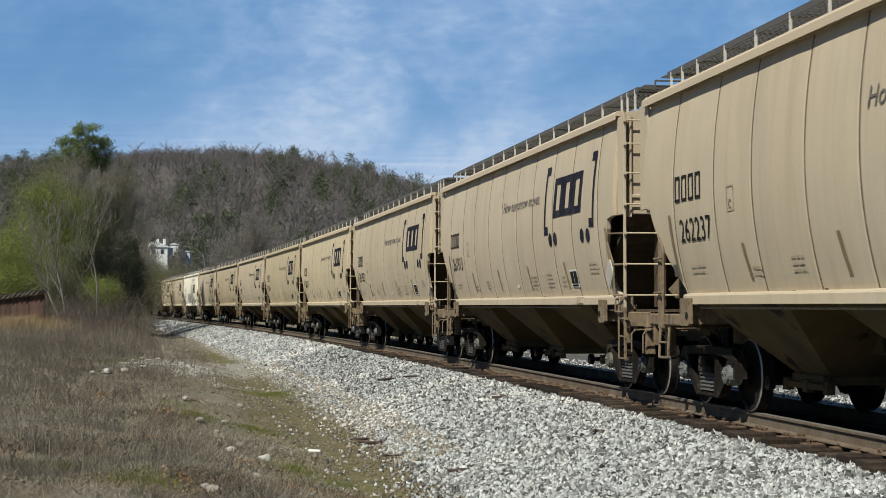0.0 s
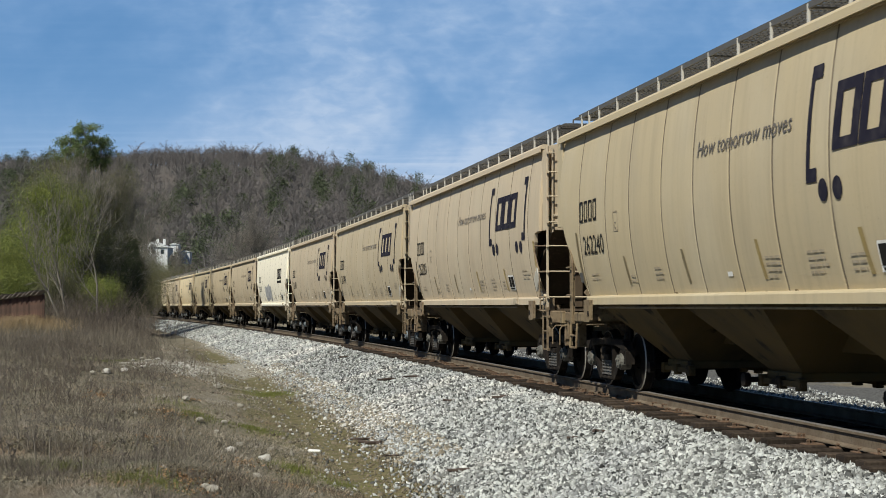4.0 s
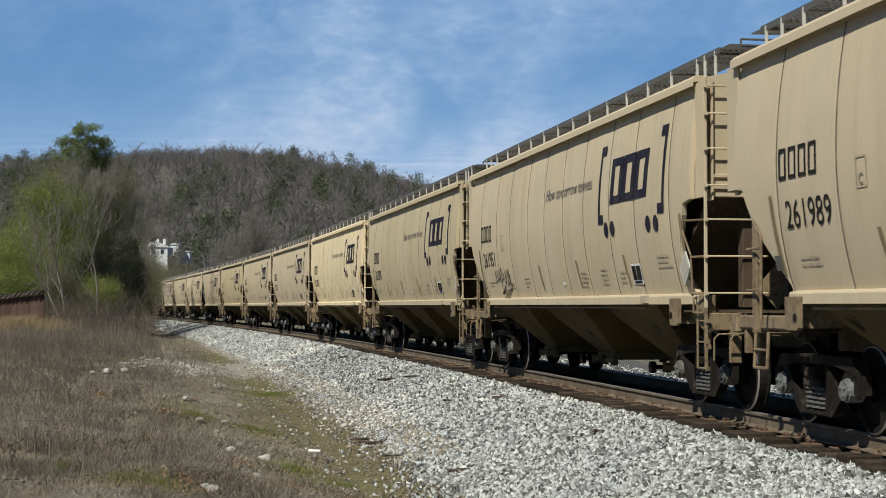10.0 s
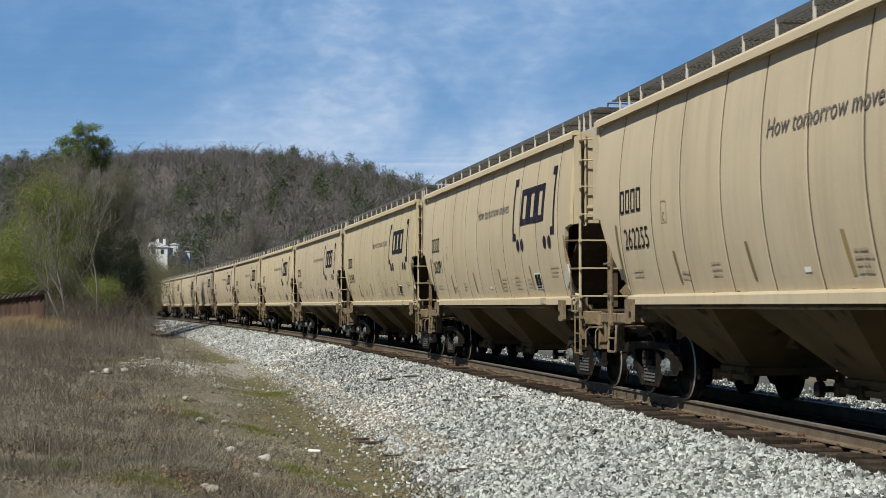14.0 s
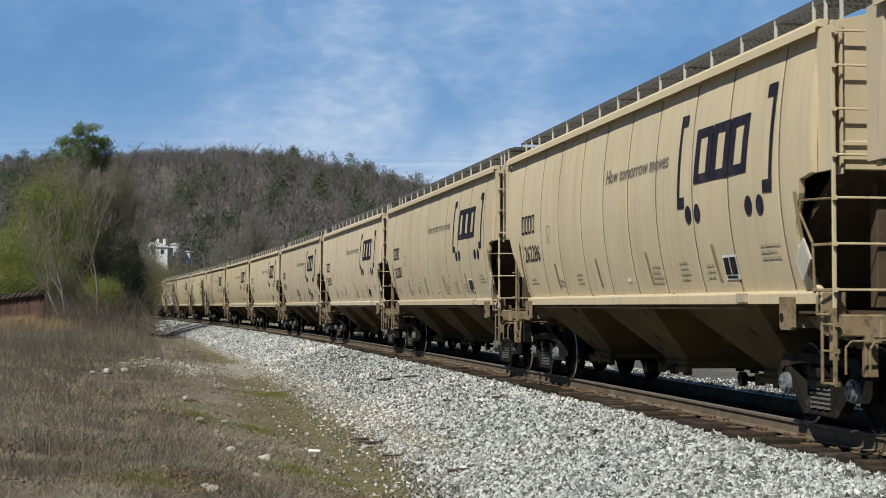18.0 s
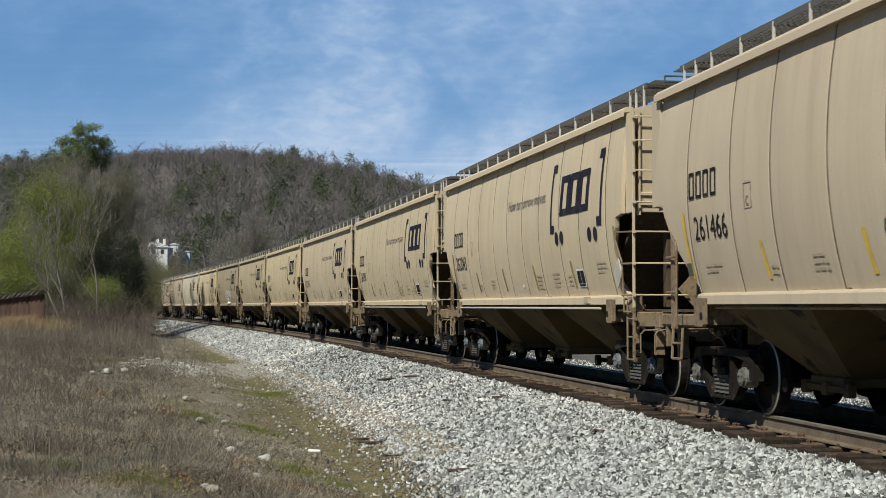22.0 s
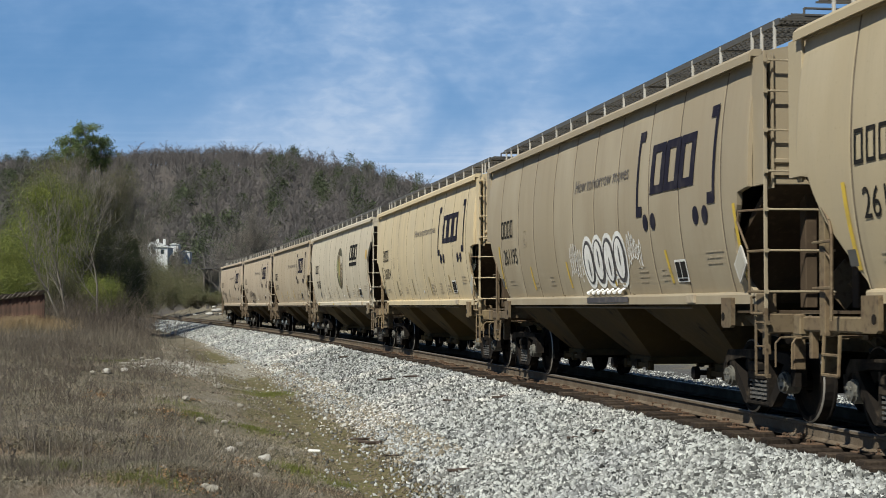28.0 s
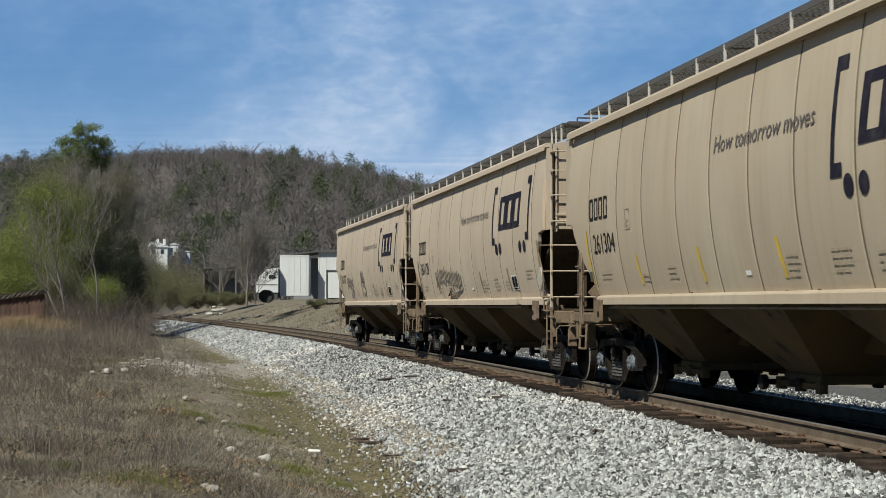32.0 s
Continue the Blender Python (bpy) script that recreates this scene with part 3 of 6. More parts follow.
def build_car(full=False):
    """A three-bay covered hopper; x runs along the car, its lettered side at +y, rail heads at z 0."""
    car = thing("covered_hopper_car", "tan curved-side covered hopper car rolling on the track", "freight car", "hopper cars of the train")
    edges = [-SHEET, -6.73, -5.13, -3.82, -2.30, -0.94, 0.40, 1.74, 3.30, 4.60, 6.20, SHEET]
    for sign in (1, -1):
        if sign < 0:
            part("side_sheet", side_panel(-SHEET, SHEET, sign, full), M_PAINT, car)
        for a, b in zip(edges, edges[1:]) if sign > 0 else ():
            part("side_panel", side_panel(a, b, sign, full), M_PAINT, car)
        for x in edges[1:-1] if sign > 0 else ():
            zs = np.linspace(SILL, EAVE + 0.04, 14)
            v = [(x + dx, sign * (side_y(z) - 0.0045), z) for z in zs for dx in (-0.019, 0.019)]
            f = [(2 * i, 2 * i + 1, 2 * i + 3, 2 * i + 2) for i in range(13)]
            part("seam", (v, f), M_SEAM, car)
        bm = B()
        prism(bm, [(sign * 1.40, SILL + 0.02), (sign * 1.485, SILL), (sign * 1.50, SILL - 0.02), (sign * 1.50, 1.345), (sign * 1.40, 1.345)], *((-7.6, 6.12) if sign > 0 else (-6.12, 7.6)), "x")
        part("side_sill", bm, M_PAINT, car)
        bm = B()
        prism(bm, [(sign * 1.45, EAVE + 0.07), (sign * 1.575, EAVE + 0.07), (sign * 1.58, EAVE + 0.01), (sign * 1.60, EAVE + 0.01), (sign * 1.595, EAVE + 0.10), (sign * 1.54, EAVE + 0.15), (sign * 1.44, EAVE + 0.15)], -7.68, 7.68, "x")
        part("eave", bm, M_ROOF, car)
    # roof
    bm = B()
    prism(bm, [(1.5, EAVE + 0.02), (1.5, EAVE + 0.115), (1.0, EAVE + 0.22), (0.4, EAVE + 0.29), (-0.4, EAVE + 0.29), (-1.0, EAVE + 0.22), (-1.5, EAVE + 0.115), (-1.5, EAVE + 0.02)], -7.66, 7.66, "x")
    part("roof", bm, M_ROOF, car)
    bm = B()
    prism(bm, [(0.32, EAVE + 0.28), (0.30, EAVE + 0.42), (0.12, EAVE + 0.46), (-0.12, EAVE + 0.46), (-0.30, EAVE + 0.42), (-0.32, EAVE + 0.28)], -7.1, 7.1, "x")
    hatch = part("trough_hatch", bm, M_ROOF, car)
    for i in range(8):
        x = -6.6 + i * 13.2 / 7
        part("hatch_batten", box(B(), x - 0.03, x + 0.03, -0.36, 0.36, EAVE + 0.44, EAVE + 0.485, 0.008), M_STEEL, hatch)
    # running boards: open grating on posts
    deck = EAVE + 0.50
    for sign in (1, -1):
        bm = B()
        y0, y1 = sign * 0.62, sign * 1.22
        for i in range(9):
            y = y0 + (y1 - y0) * i / 8
            box(bm, -7.66, 7.66, y - 0.006, y + 0.006, deck - 0.03, deck)
        box(bm, -7.66, 7.66, y1 - 0.012, y1 + 0.012, deck - 0.06, deck + 0.012)
        for i in range(104):
            x = -7.66 + 15.32 * i / 103
            box(bm, x - 0.012, x + 0.012, min(y0, y1), max(y0, y1), deck - 0.018, deck - 0.004)
        board = part("running_board", bm, M_GRATE, car, "galvanized grating running board")
        xs = [7.5, 7.0] + [6.35 - 1.095 * i for i in range(13)] + [-7.1, -7.5]
        bm = B()
        for i, x in enumerate(xs):
            if sign > 0:
                bm = B()
            box(bm, x - 0.024, x + 0.024, y1 - 0.014, y1 + 0.014, EAVE + 0.12, deck, 0.004)
            if sign > 0 or i == 16:
                ob = part("board_bracket", bm, M_POST, board)
                if sign < 0:
                    tagged(ob, kind="stuff")
        bm = B()
        for x in xs:
            box(bm, x - 0.022, x + 0.022, min(y0, y1), max(y0, y1), deck - 0.055, deck - 0.035)
        tagged(part("board_bearer", bm, M_GRATE, board), kind="stuff")
    full_top = 2.66
    for k in (1, -1):
        bm = B()
        for y in (-0.62, 0.0, 0.62):
            box(bm, k * 7.45, k * 8.0, y - 0.01, y + 0.01, deck - 0.03, deck)
        for i in range(7):
            x = k * (7.45 + 0.09 * i)
            box(bm, x - 0.008, x + 0.008, -1.22, 1.22, deck - 0.02, deck)
        tagged(part("end_platform", bm, M_GRATE, car, "galvanized end platform grating"), kind="stuff")
        part("platform_rail", pipe(B(), [(k * 7.95, 1.05, deck), (k * 7.95, 1.05, deck + 0.07), (k * 7.95, -1.05, deck + 0.07), (k * 7.95, -1.05, deck)], 0.014), M_GRATE, car)
        # end: upper vertical sheet under a gable, slope sheet below it
        bm = B()
        if not full:
            prism(bm, [(1.42, full_top), (1.42, EAVE + 0.072), (0.95, EAVE + 0.22), (0.4, EAVE + 0.30), (-0.4, EAVE + 0.30), (-0.95, EAVE + 0.22), (-1.42, EAVE + 0.072), (-1.42, full_top)], k * 7.90, k * 7.94, "x")
            for sy in (1, -1):
                box(bm, k * 7.60, k * 7.98, sy * 1.50, sy * 1.535, full_top, EAVE + 0.05, 0.004)
                box(bm, k * 7.80, k * 7.84, sy * 1.445, sy * 1.498, full_top, EAVE + 0.05)
                box(bm, k * 7.842, k * 7.975, sy * 1.422, sy * 1.445, full_top - 0.04, EAVE + 0.06)
            for z in (2.78, 2.92):
                box(bm, k * 7.92, k * 7.97, -1.44, 1.44, z - 0.025, z + 0.025, 0.008)
        else:
            prism(bm, [(1.46, 3.9), (1.46, EAVE + 0.06), (0.4, EAVE + 0.30), (-0.4, EAVE + 0.30), (-1.46, EAVE + 0.06), (-1.46, 3.9)], k * 7.6, k * 7.64, "x")
        part("end_sheet", bm, M_PAINT, car)
        bm = B()
        top = (k * 7.86, full_top) if not full else (k * 7.6, 3.92)
        mid = (k * 5.62, 1.36)
        outline = [top, mid, (mid[0] - k * 0.06, mid[1] + 0.06), (top[0] - k * 0.06, top[1] + 0.06)]
        prism(bm, outline, -1.40, 1.40)
        part("slope_sheet", bm, M_SLOPE, car, "grimy sloping end sheet with shade put into its colour")
        # corner posts, end ladder and handholds
        for sy in (1, -1):
            tall = k * sy < 0
            near = sy > 0
            if tall:
                lad = part("ladder", box(B(), k * 7.985, k * 8.01, sy * 1.515, sy * 1.555, 1.30, EAVE + 0.08, 0.004), M_PAINT, car, "tan steel end ladder")
                bm = box(box(B(), k * 7.70, k * 7.74, sy * 1.54, sy * 1.56, 0.55, 1.34, 0.003), k * 7.985, k * 8.01, sy * 1.515, sy * 1.555, 0.55, 1.297, 0.003)
                part("stile", bm, M_END, lad)
                bm = B()
                for a, e, z in [((8.04, 1.52), (8.04, 0.75), z) for z in (1.48, 1.93, 2.38, 2.80, 3.25, 3.68, 4.02)] + [((8.02, 1.50), (7.72, 1.55), z) for z in (0.56, 0.88, 1.14)]:
                    rod(bm, (k * a[0], sy * a[1], z), (k * e[0], sy * e[1], z), 0.0125)
                    if near:
                        box(bm, k * a[0] - 0.012, k * a[0] + 0.012, sy * a[1], sy * (a[1] + 0.05), z - 0.022, z + 0.022)
                        part("rung", bm, M_END if z < 1.3 else M_PAINT, lad)
                        bm = B()
                if near:
                    bm.free()
                else:
                    tagged(part("rungs", bm, M_PAINT, lad), kind="stuff")
                bm = B()
                pipe(bm, [(k * 8.02, sy * 1.52, 2.38), (k * 7.30, sy * 1.59, 2.40), (k * 7.28, sy * 1.60, 2.28), (k * 7.62, sy * 1.60, 1.95), (k * 7.62, sy * 1.58, 1.45)], 0.014)
                pipe(bm, [(k * 8.02, sy * 1.52, 1.93), (k * 7.62, sy * 1.60, 1.93)], 0.016)
                pipe(bm, [(k * 8.02, sy * 1.52, 1.48), (k * 7.62, sy * 1.60, 1.48)], 0.016)
                pipe(bm, [(k * 7.95, sy * 1.55, 1.24), (k * 7.72, sy * 1.60, 1.24), (k * 7.72, sy * 1.60, 1.42), (k * 7.66, sy * 1.54, 1.42)], 0.014)
                part("handhold", bm, M_END, car)
                part("corner_sill", box(B(), k * 7.60, k * 7.92, sy * 1.38, sy * 1.50, 1.24, 1.46, 0.01), M_END, car)
            else:
                lad = part("side_step", box(B(), k * 7.12, k * 7.26, sy * 1.44, sy * 1.50, 1.02, 2.62, 0.008), M_END, car, "tan upright step post")
                bm = B()
                pipe(bm, [(k * 7.24, sy * 1.52, 2.62), (k * 7.22, sy * 1.56, 2.46), (k * 6.82, sy * 1.57, 2.16), (k * 6.76, sy * 1.57, 2.02), (k * 6.78, sy * 1.57, 1.18)], 0.018)
                pipe(bm, [(k * 7.3, sy * 1.53, 2.46), (k * 6.98, sy * 1.55, 2.46)], 0.016)
                for z in (1.96, 1.50):
                    pipe(bm, [(k * 7.34, sy * 1.53, z), (k * 6.76, sy * 1.57, z)], 0.016)
                pipe(bm, [(k * 7.2, sy * 1.5, 1.92), (k * 6.95, sy * 1.5, 1.78)], 0.012)
                part("handhold", bm, M_END, lad)
                part("step", pipe(B(), [(k * 7.14, sy * 1.50, 1.04), (k * 7.14, sy * 1.52, 0.64), (k * 6.74, sy * 1.52, 0.64), (k * 6.74, sy * 1.50, 1.04)], 0.019), M_END, lad)
                part("rung", rod(B(), (k * 7.14, sy * 1.52, 0.84), (k * 6.74, sy * 1.52, 0.84), 0.016), M_END, lad)
                part("corner_bracket", box(B(), k * 6.3, k * 7.9, sy * 1.36, sy * 1.46, 1.06, 1.22, 0.02), M_END, car)
            # jacking pad and bolster gusset
            bm = B()
            a, e = (6.92, 6.58) if tall else (6.12, 5.74)
            prism(bm, [(k * a, 1.42), (k * e, 1.42), (k * e, 1.10), (k * (e + 0.05), 1.07), (k * (a - 0.05), 1.07), (k * a, 1.10)], sy * 1.50, sy * 1.55)
            box(bm, k * (a - 0.12), k * (e + 0.12), sy * 1.0, sy * 1.50, 1.09, 1.345)
            part("jacking_pad", bm, M_END, car)
            if sy > 0:
                part("lifting_eye", rod(B(), (k * (a + e) / 2 - k * 0.1, 1.549, 1.2), (k * (a + e) / 2 - k * 0.1, 1.556, 1.2), 0.05, 10), M_STEEL, car)
            # hazard placard holder
            if not tall:
                continue
            c = (k * 7.26, sy * 1.56, 1.80)
            v = [(c[0] - k * 0.20, c[1], c[2]), (c[0], c[1], c[2] + 0.22), (c[0] + k * 0.20, c[1], c[2]), (c[0], c[1], c[2] - 0.22)]
            v += [(p[0], p[1] - sy * 0.02, p[2]) for p in v]
            pl = part("placard_holder", (v, [(0, 1, 2, 3), (7, 6, 5, 4), (0, 4, 5, 1), (1, 5, 6, 2), (2, 6, 7, 3), (3, 7, 4, 0)]), M_POST, car, "pale grey diamond placard holder")
            v2 = [(c[0] + (p[0] - c[0]) * 0.78, c[1] + sy * 0.004, c[2] + (p[2] - c[2]) * 0.78) for p in v[:4]]
            part("placard_face", (v2, [(0, 1, 2, 3)]), M_PAINT, pl)
        # upright end post, end sill, coupler, hose
        for sy in (1, -1):
            # posts take the same shade-darkened colour as the slope sheet
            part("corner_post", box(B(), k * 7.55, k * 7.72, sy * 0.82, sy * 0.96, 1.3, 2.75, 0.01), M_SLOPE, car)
        bm = B()
        box(bm, k * 7.80, k * 7.98, -1.50, 1.50, 1.02, 1.24, 0.015)
        box(bm, k * 6.2, k * 7.9, -0.22, 0.22, 0.80, 1.22)
        part("end_sill", bm, M_END, car)
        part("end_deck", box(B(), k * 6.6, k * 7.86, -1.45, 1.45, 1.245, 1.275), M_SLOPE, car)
        bm = B()
        box(bm, k * 7.9, k * 8.26, -0.09, 0.09, 0.76, 0.96, 0.02)
        prism(bm, [(k * 8.20, -0.16), (k * 8.46, -0.12), (k * 8.50, 0.02), (k * 8.36, 0.06), (k * 8.40, 0.20), (k * 8.24, 0.18)], 0.72, 1.0, "z")
        part("coupler", bm, M_STEEL, car)
        part("air_hose", pipe(B(), [(k * 8.0, 0.32, 0.85), (k * 8.15, 0.34, 0.62), (k * 8.3, 0.25, 0.45), (k * 8.44, 0.06, 0.40)], 0.028), M_RUBBER, car)
        bm = B()
        pipe(bm, [(k * 8.10, 1.47, 0.66), (k * 8.10, 1.47, 0.92), (k * 8.12, 1.42, 0.98), (k * 8.12, 0.5, 1.00), (k * 8.14, 0.30, 0.85)], 0.012)
        for y in (1.2, 0.66):
            box(bm, k * 7.96, k * 8.13, y - 0.02, y + 0.02, 0.96, 1.06)
        part("cut_lever", bm, M_END, car)
        # gusset, hanger and pipe work below the end sill
        part("end_gusset", prism(B(), [(k * 6.70, 1.22), (k * 7.82, 1.22), (k * 7.82, 0.98), (k * 7.30, 1.02)], 1.30, 1.33), M_END, car)
        part("brake_hanger", box(B(), k * 7.86, k * 7.95, 1.06, 1.20, 0.62, 1.02, 0.01), M_END, car)
        part("step_bracket", box(B(), k * 7.62, k * 7.70, 1.36, 1.44, 0.78, 1.24, 0.008), M_END, car)
        c = (k * 8.0, 0.62, 1.56)
        v = [(c[0], c[1] - 0.26, c[2]), (c[0], c[1], c[2] + 0.28), (c[0], c[1] + 0.26, c[2]), (c[0], c[1], c[2] - 0.28)]
        v += [(p[0] - k * 0.02, p[1], p[2]) for p in v]
        part("end_placard", (v, [(0, 1, 2, 3), (7, 6, 5, 4), (0, 4, 5, 1), (1, 5, 6, 2), (2, 6, 7, 3), (3, 7, 4, 0)]), M_END, car)
        build_truck(car, k * TRUCK)
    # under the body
    part("centre_sill", box(B(), -7.0, 7.0, -0.2, 0.2, 0.78, 1.2, 0.01), M_SHADEGRIME, car)
    for x in (4.15, 0.0, -4.15):
        bm = B()
        top, low = (1.45, 1.44), (0.52, 0.55)
        pts = []
        for (dx, dy), z in ((top, 1.36), (low, 0.52)):
            pts.append([bm.verts.new((x + a * dx, b * dy, z)) for a, b in ((-1, -1), (1, -1), (1, 1), (-1, 1))])
        for i in range(4):
            bm.faces.new((pts[0][i], pts[0][(i + 1) % 4], pts[1][(i + 1) % 4], pts[1][i]))
        bm.faces.new(pts[1])
        bm.faces.new(pts[0][::-1])
        bmesh.ops.recalc_face_normals(bm, faces=bm.faces)
        h = part("hopper", bm, M_SHADEGRIME, car, "tan hopper bay with dark grime, coloured darker for underbody shade")
        bm = B()
        box(bm, x - 0.56, x + 0.56, -0.60, 0.60, 0.42, 0.53, 0.015)
        for y in (-0.62, 0.62):
            box(bm, x - 0.72, x + 0.72, y - 0.03, y + 0.03, 0.36, 0.43)
            for dx in (-0.62, 0.0, 0.62):
                box(bm, x + dx - 0.07, x + dx + 0.07, y - 0.05, y + 0.05, 0.32, 0.47, 0.01)
        part("outlet_gate", bm, M_SHADEGRIME, h)
        bm = B()
        rod(bm, (x + 0.7, -0.8, 0.40), (x + 0.7, 0.8, 0.40), 0.035)
        rod(bm, (x + 0.7, 0.78, 0.40), (x + 0.7, 0.86, 0.40), 0.09, 8)
        part("gate_shaft", bm, M_STEEL, h)
    for x in (2.075, -2.075):
        part("ridge_sheet", prism(B(), [(x - 0.63, 1.36), (x, 1.95), (x + 0.63, 1.36), (x + 0.60, 1.30), (x, 1.86), (x - 0.60, 1.30)], -1.42, 1.42), M_SHADEGRIME, car)
    part("brake_rod", rod(B(), (-5.2, 1.44, 1.30), (5.6, 1.44, 1.30), 0.014), M_END, car)
    part("reservoir", rod(B(), (-6.3, 0.55, 1.02), (-5.6, 0.55, 1.02), 0.17, 14), M_STEEL, car)
    part("sill_box", box(B(), -5.5, -5.2, 1.49, 1.535, 1.36, 1.47, 0.006), M_GREY, car)
    return car


def lengthen(car, extra):
    """Draws the body out between its ends; trucks and ends keep their shape."""
    def far(x):
        return x * (1 + extra / 5) if abs(x) < 5 else x + math.copysign(extra, x)
    for o in car.children_recursive:
        if o.name.startswith("truck"):
            o.location.x = far(o.location.x)
        elif not (o.parent and o.parent.name.startswith("truck")):
            for vert in o.data.vertices:
                vert.co.x = far(vert.co.x)


def letter(car, number, emblem, seed):
    """Lettering, tape and stickers of one car's near side; a is measured from the leading end."""
    long = emblem == "seal"

    def X(a):
        return a - (8.95 if long else 8.0)
    r = random.Random(seed)
    fresh = seed - 101 in (11, 19, 24, 25, 28)
    tape = (0.62, 0.43, 0.05, 1) if fresh else r.choice([(0.30, 0.22, 0.08, 1), (0.26, 0.20, 0.09, 1), (0.34, 0.25, 0.09, 1), (0.22, 0.17, 0.10, 1)])
    # the owner's initials stand as four plain blocks
    for i in range(4):
        a = X(15.6 if long else 14.1) - i * 0.275
        ring = [(0, 0.205, 2.64, 2.68), (0, 0.205, 2.93, 2.97), (0, 0.042, 2.68, 2.93), (0.163, 0.205, 2.68, 2.93)]
        part("reporting_mark", wrapped([(a, [(p, y0), (q, y0), (q, (y0 + y1) / 2), (q, y1), (p, y1), (p, (y0 + y1) / 2)]) for p, q, y0, y1 in ring]), M_BLACK, car)
    mesh_part("car_number", text_mesh(number, 0.42, X(15.27 if long else 13.98), 2.05 if long else 2.13, stretch=0.98), M_BLACK, car, "black painted number " + number)
    if emblem == "bracket":
        mesh_part("slogan", text_mesh("How tomorrow moves", 0.29, X(8.22), 3.13, shear=0.22, stretch=1.13), M_SLOGAN, car, "dark slogan How tomorrow moves")
        for a, k in ((4.74, 1), (1.47, -1)):
            def P(p, q):
                return (k * p + 0.085 * (q - 2.57), q)
            out = [(X(a), [P(0, z), P(0.09, z), P(0.09, z + 0.2), P(0, z + 0.2)]) for z in np.linspace(2.55, 3.52, 6)]
            out += [(X(a), [P(0.09, z), P(0.27, z), P(0.27, z + 0.14), P(0.09, z + 0.14)]) for z in (2.55, 3.58)]
            part("logo_bracket", wrapped(out), M_BLUE, car)
        for i in range(3):
            part("logo_block", wrapped(emblem_shape(X(4.08 - i * 0.62), 0.60, 0.66, 2.82, 0.16)), M_BLUE, car)
        for a, z in ((4.33, 2.46), (3.98, 2.46), (2.20, 2.44), (1.85, 2.43)):
            part("logo_dot", wrapped([disc(X(a), z, 0.115)]), M_BLUE, car)
    else:
        a0, z0 = (5.20, 2.92) if long else (4.50, 2.70)
        for i in range(3):
            part("logo_block", wrapped(emblem_shape(X(a0 - i * 0.62), 0.58, 0.52, z0, 0.20)), M_BLACK, car)
        part("logo_underline", wrapped([(X(a0), [(0, z0 - 0.20), (1.80, z0 - 0.20), (1.80, z0 - 0.08), (0, z0 - 0.08)])]), M_BLACK, car)
        if long:
            part("end_sticker", wrapped([(X(1.28), [(0, 2.87), (0.30, 2.87), (0.30, 3.16), (0, 3.16)])]), M_STRIPE, car).color = (0.6, 0.38, 0.08, 1)
    if emblem == "seal":
        seal = part("round_seal", wrapped([disc(X(7.82), 2.71, 0.84, 36, 0.75)], lift=0.013), M_OLIVE, car, "dark olive round seal with an ear of corn")
        rays = []
        for i in range(22):
            a = 2 * math.pi * i / 22
            if 0.5 < a < 1.5:
                continue
            c, s = math.cos(a), math.sin(a)
            rays.append((X(7.82), [(0.34 * c - 0.03 * s, 2.68 + 0.34 * s + 0.03 * c), (0.34 * c + 0.03 * s, 2.68 + 0.34 * s - 0.03 * c), (0.64 * c + 0.05 * s, 2.68 + 0.66 * s - 0.05 * c), (0.64 * c - 0.05 * s, 2.68 + 0.66 * s + 0.05 * c)]))
        part("seal_rays", wrapped(rays, lift=0.018), M_BROWN, seal)
        part("corn_ear", wrapped([disc(X(7.80), 2.74, 0.19, 18, 0.36)], lift=0.028), M_GOLD, seal)
        leaf = []
        for p, q, w, h in ((-0.62, 2.95, 0.5, 0.18), (-0.66, 2.72, 0.55, 0.16), (-0.35, 2.42, 0.42, 0.16)):
            leaf.append((X(7.82), [(p, q), (p + 0.2, q + h * 0.6), (p + w, q - 0.02), (p + w + 0.05, q - 0.32), (p + w - 0.12, q - 0.3), (p + 0.2, q + 0.12)]))
        part("corn_leaves", wrapped(leaf, lift=0.034), M_LEAF, seal)
        for a in (5.72, 10.42, 15.1):
            part("sill_tape", box(B(), X(a) - 0.15, X(a) + 0.15, 1.501, 1.504, 1.36, 1.43), M_STRIPE, car).color = (0.45, 0.33, 0.07, 1)
    dull = tape if fresh else (0.18, 0.14, 0.075, 1)
    for a, z0, z1 in ((11.79, 1.62, 2.04), (9.07, 1.62, 2.05), (6.39, 1.62, 2.06), (3.63, 1.62, 2.06), (0.88, 1.62, 2.5), (14.44, 1.66, 2.5)):
        d = (z1 - z0) / 4
        out = [(X(a), [(0.11 - i * 0.027, z0 + i * d), (0.20 - i * 0.027, z0 + i * d), (0.173 - i * 0.027, z0 + (i + 1) * d), (0.083 - i * 0.027, z0 + (i + 1) * d)]) for i in range(4)]
        part("reflective_stripe", wrapped(out), M_STRIPE, car).color = dull if a in (11.79, 9.07, 14.44) else tape
    for i, (a, z, rows, w) in enumerate(((13.75, 1.80, 2, 0.6), (11.55, 1.74, 2, 0.3), (10.35, 1.82, 3, 0.42), (6.15, 1.84, 4, 0.45), (4.95, 1.86, 4, 0.5), (3.9, 1.80, 3, 0.35), (1.98, 1.97, 3, 0.62))):
        tagged(part("stencil", bars(X(a), z, rows, w, seed=seed * 10 + i), M_GREY, car), kind="stuff")
    part("data_panel", wrapped([(X(12.12), [(0, z), (0.24, z), (0.24, z + 0.015), (0, z + 0.015)]) for z in (2.42, 2.70)] + [(X(12.12), [(p, 2.42), (p + 0.015, 2.42), (p + 0.015, 2.715), (p, 2.715)]) for p in (0, 0.225)]), M_GREY, car)
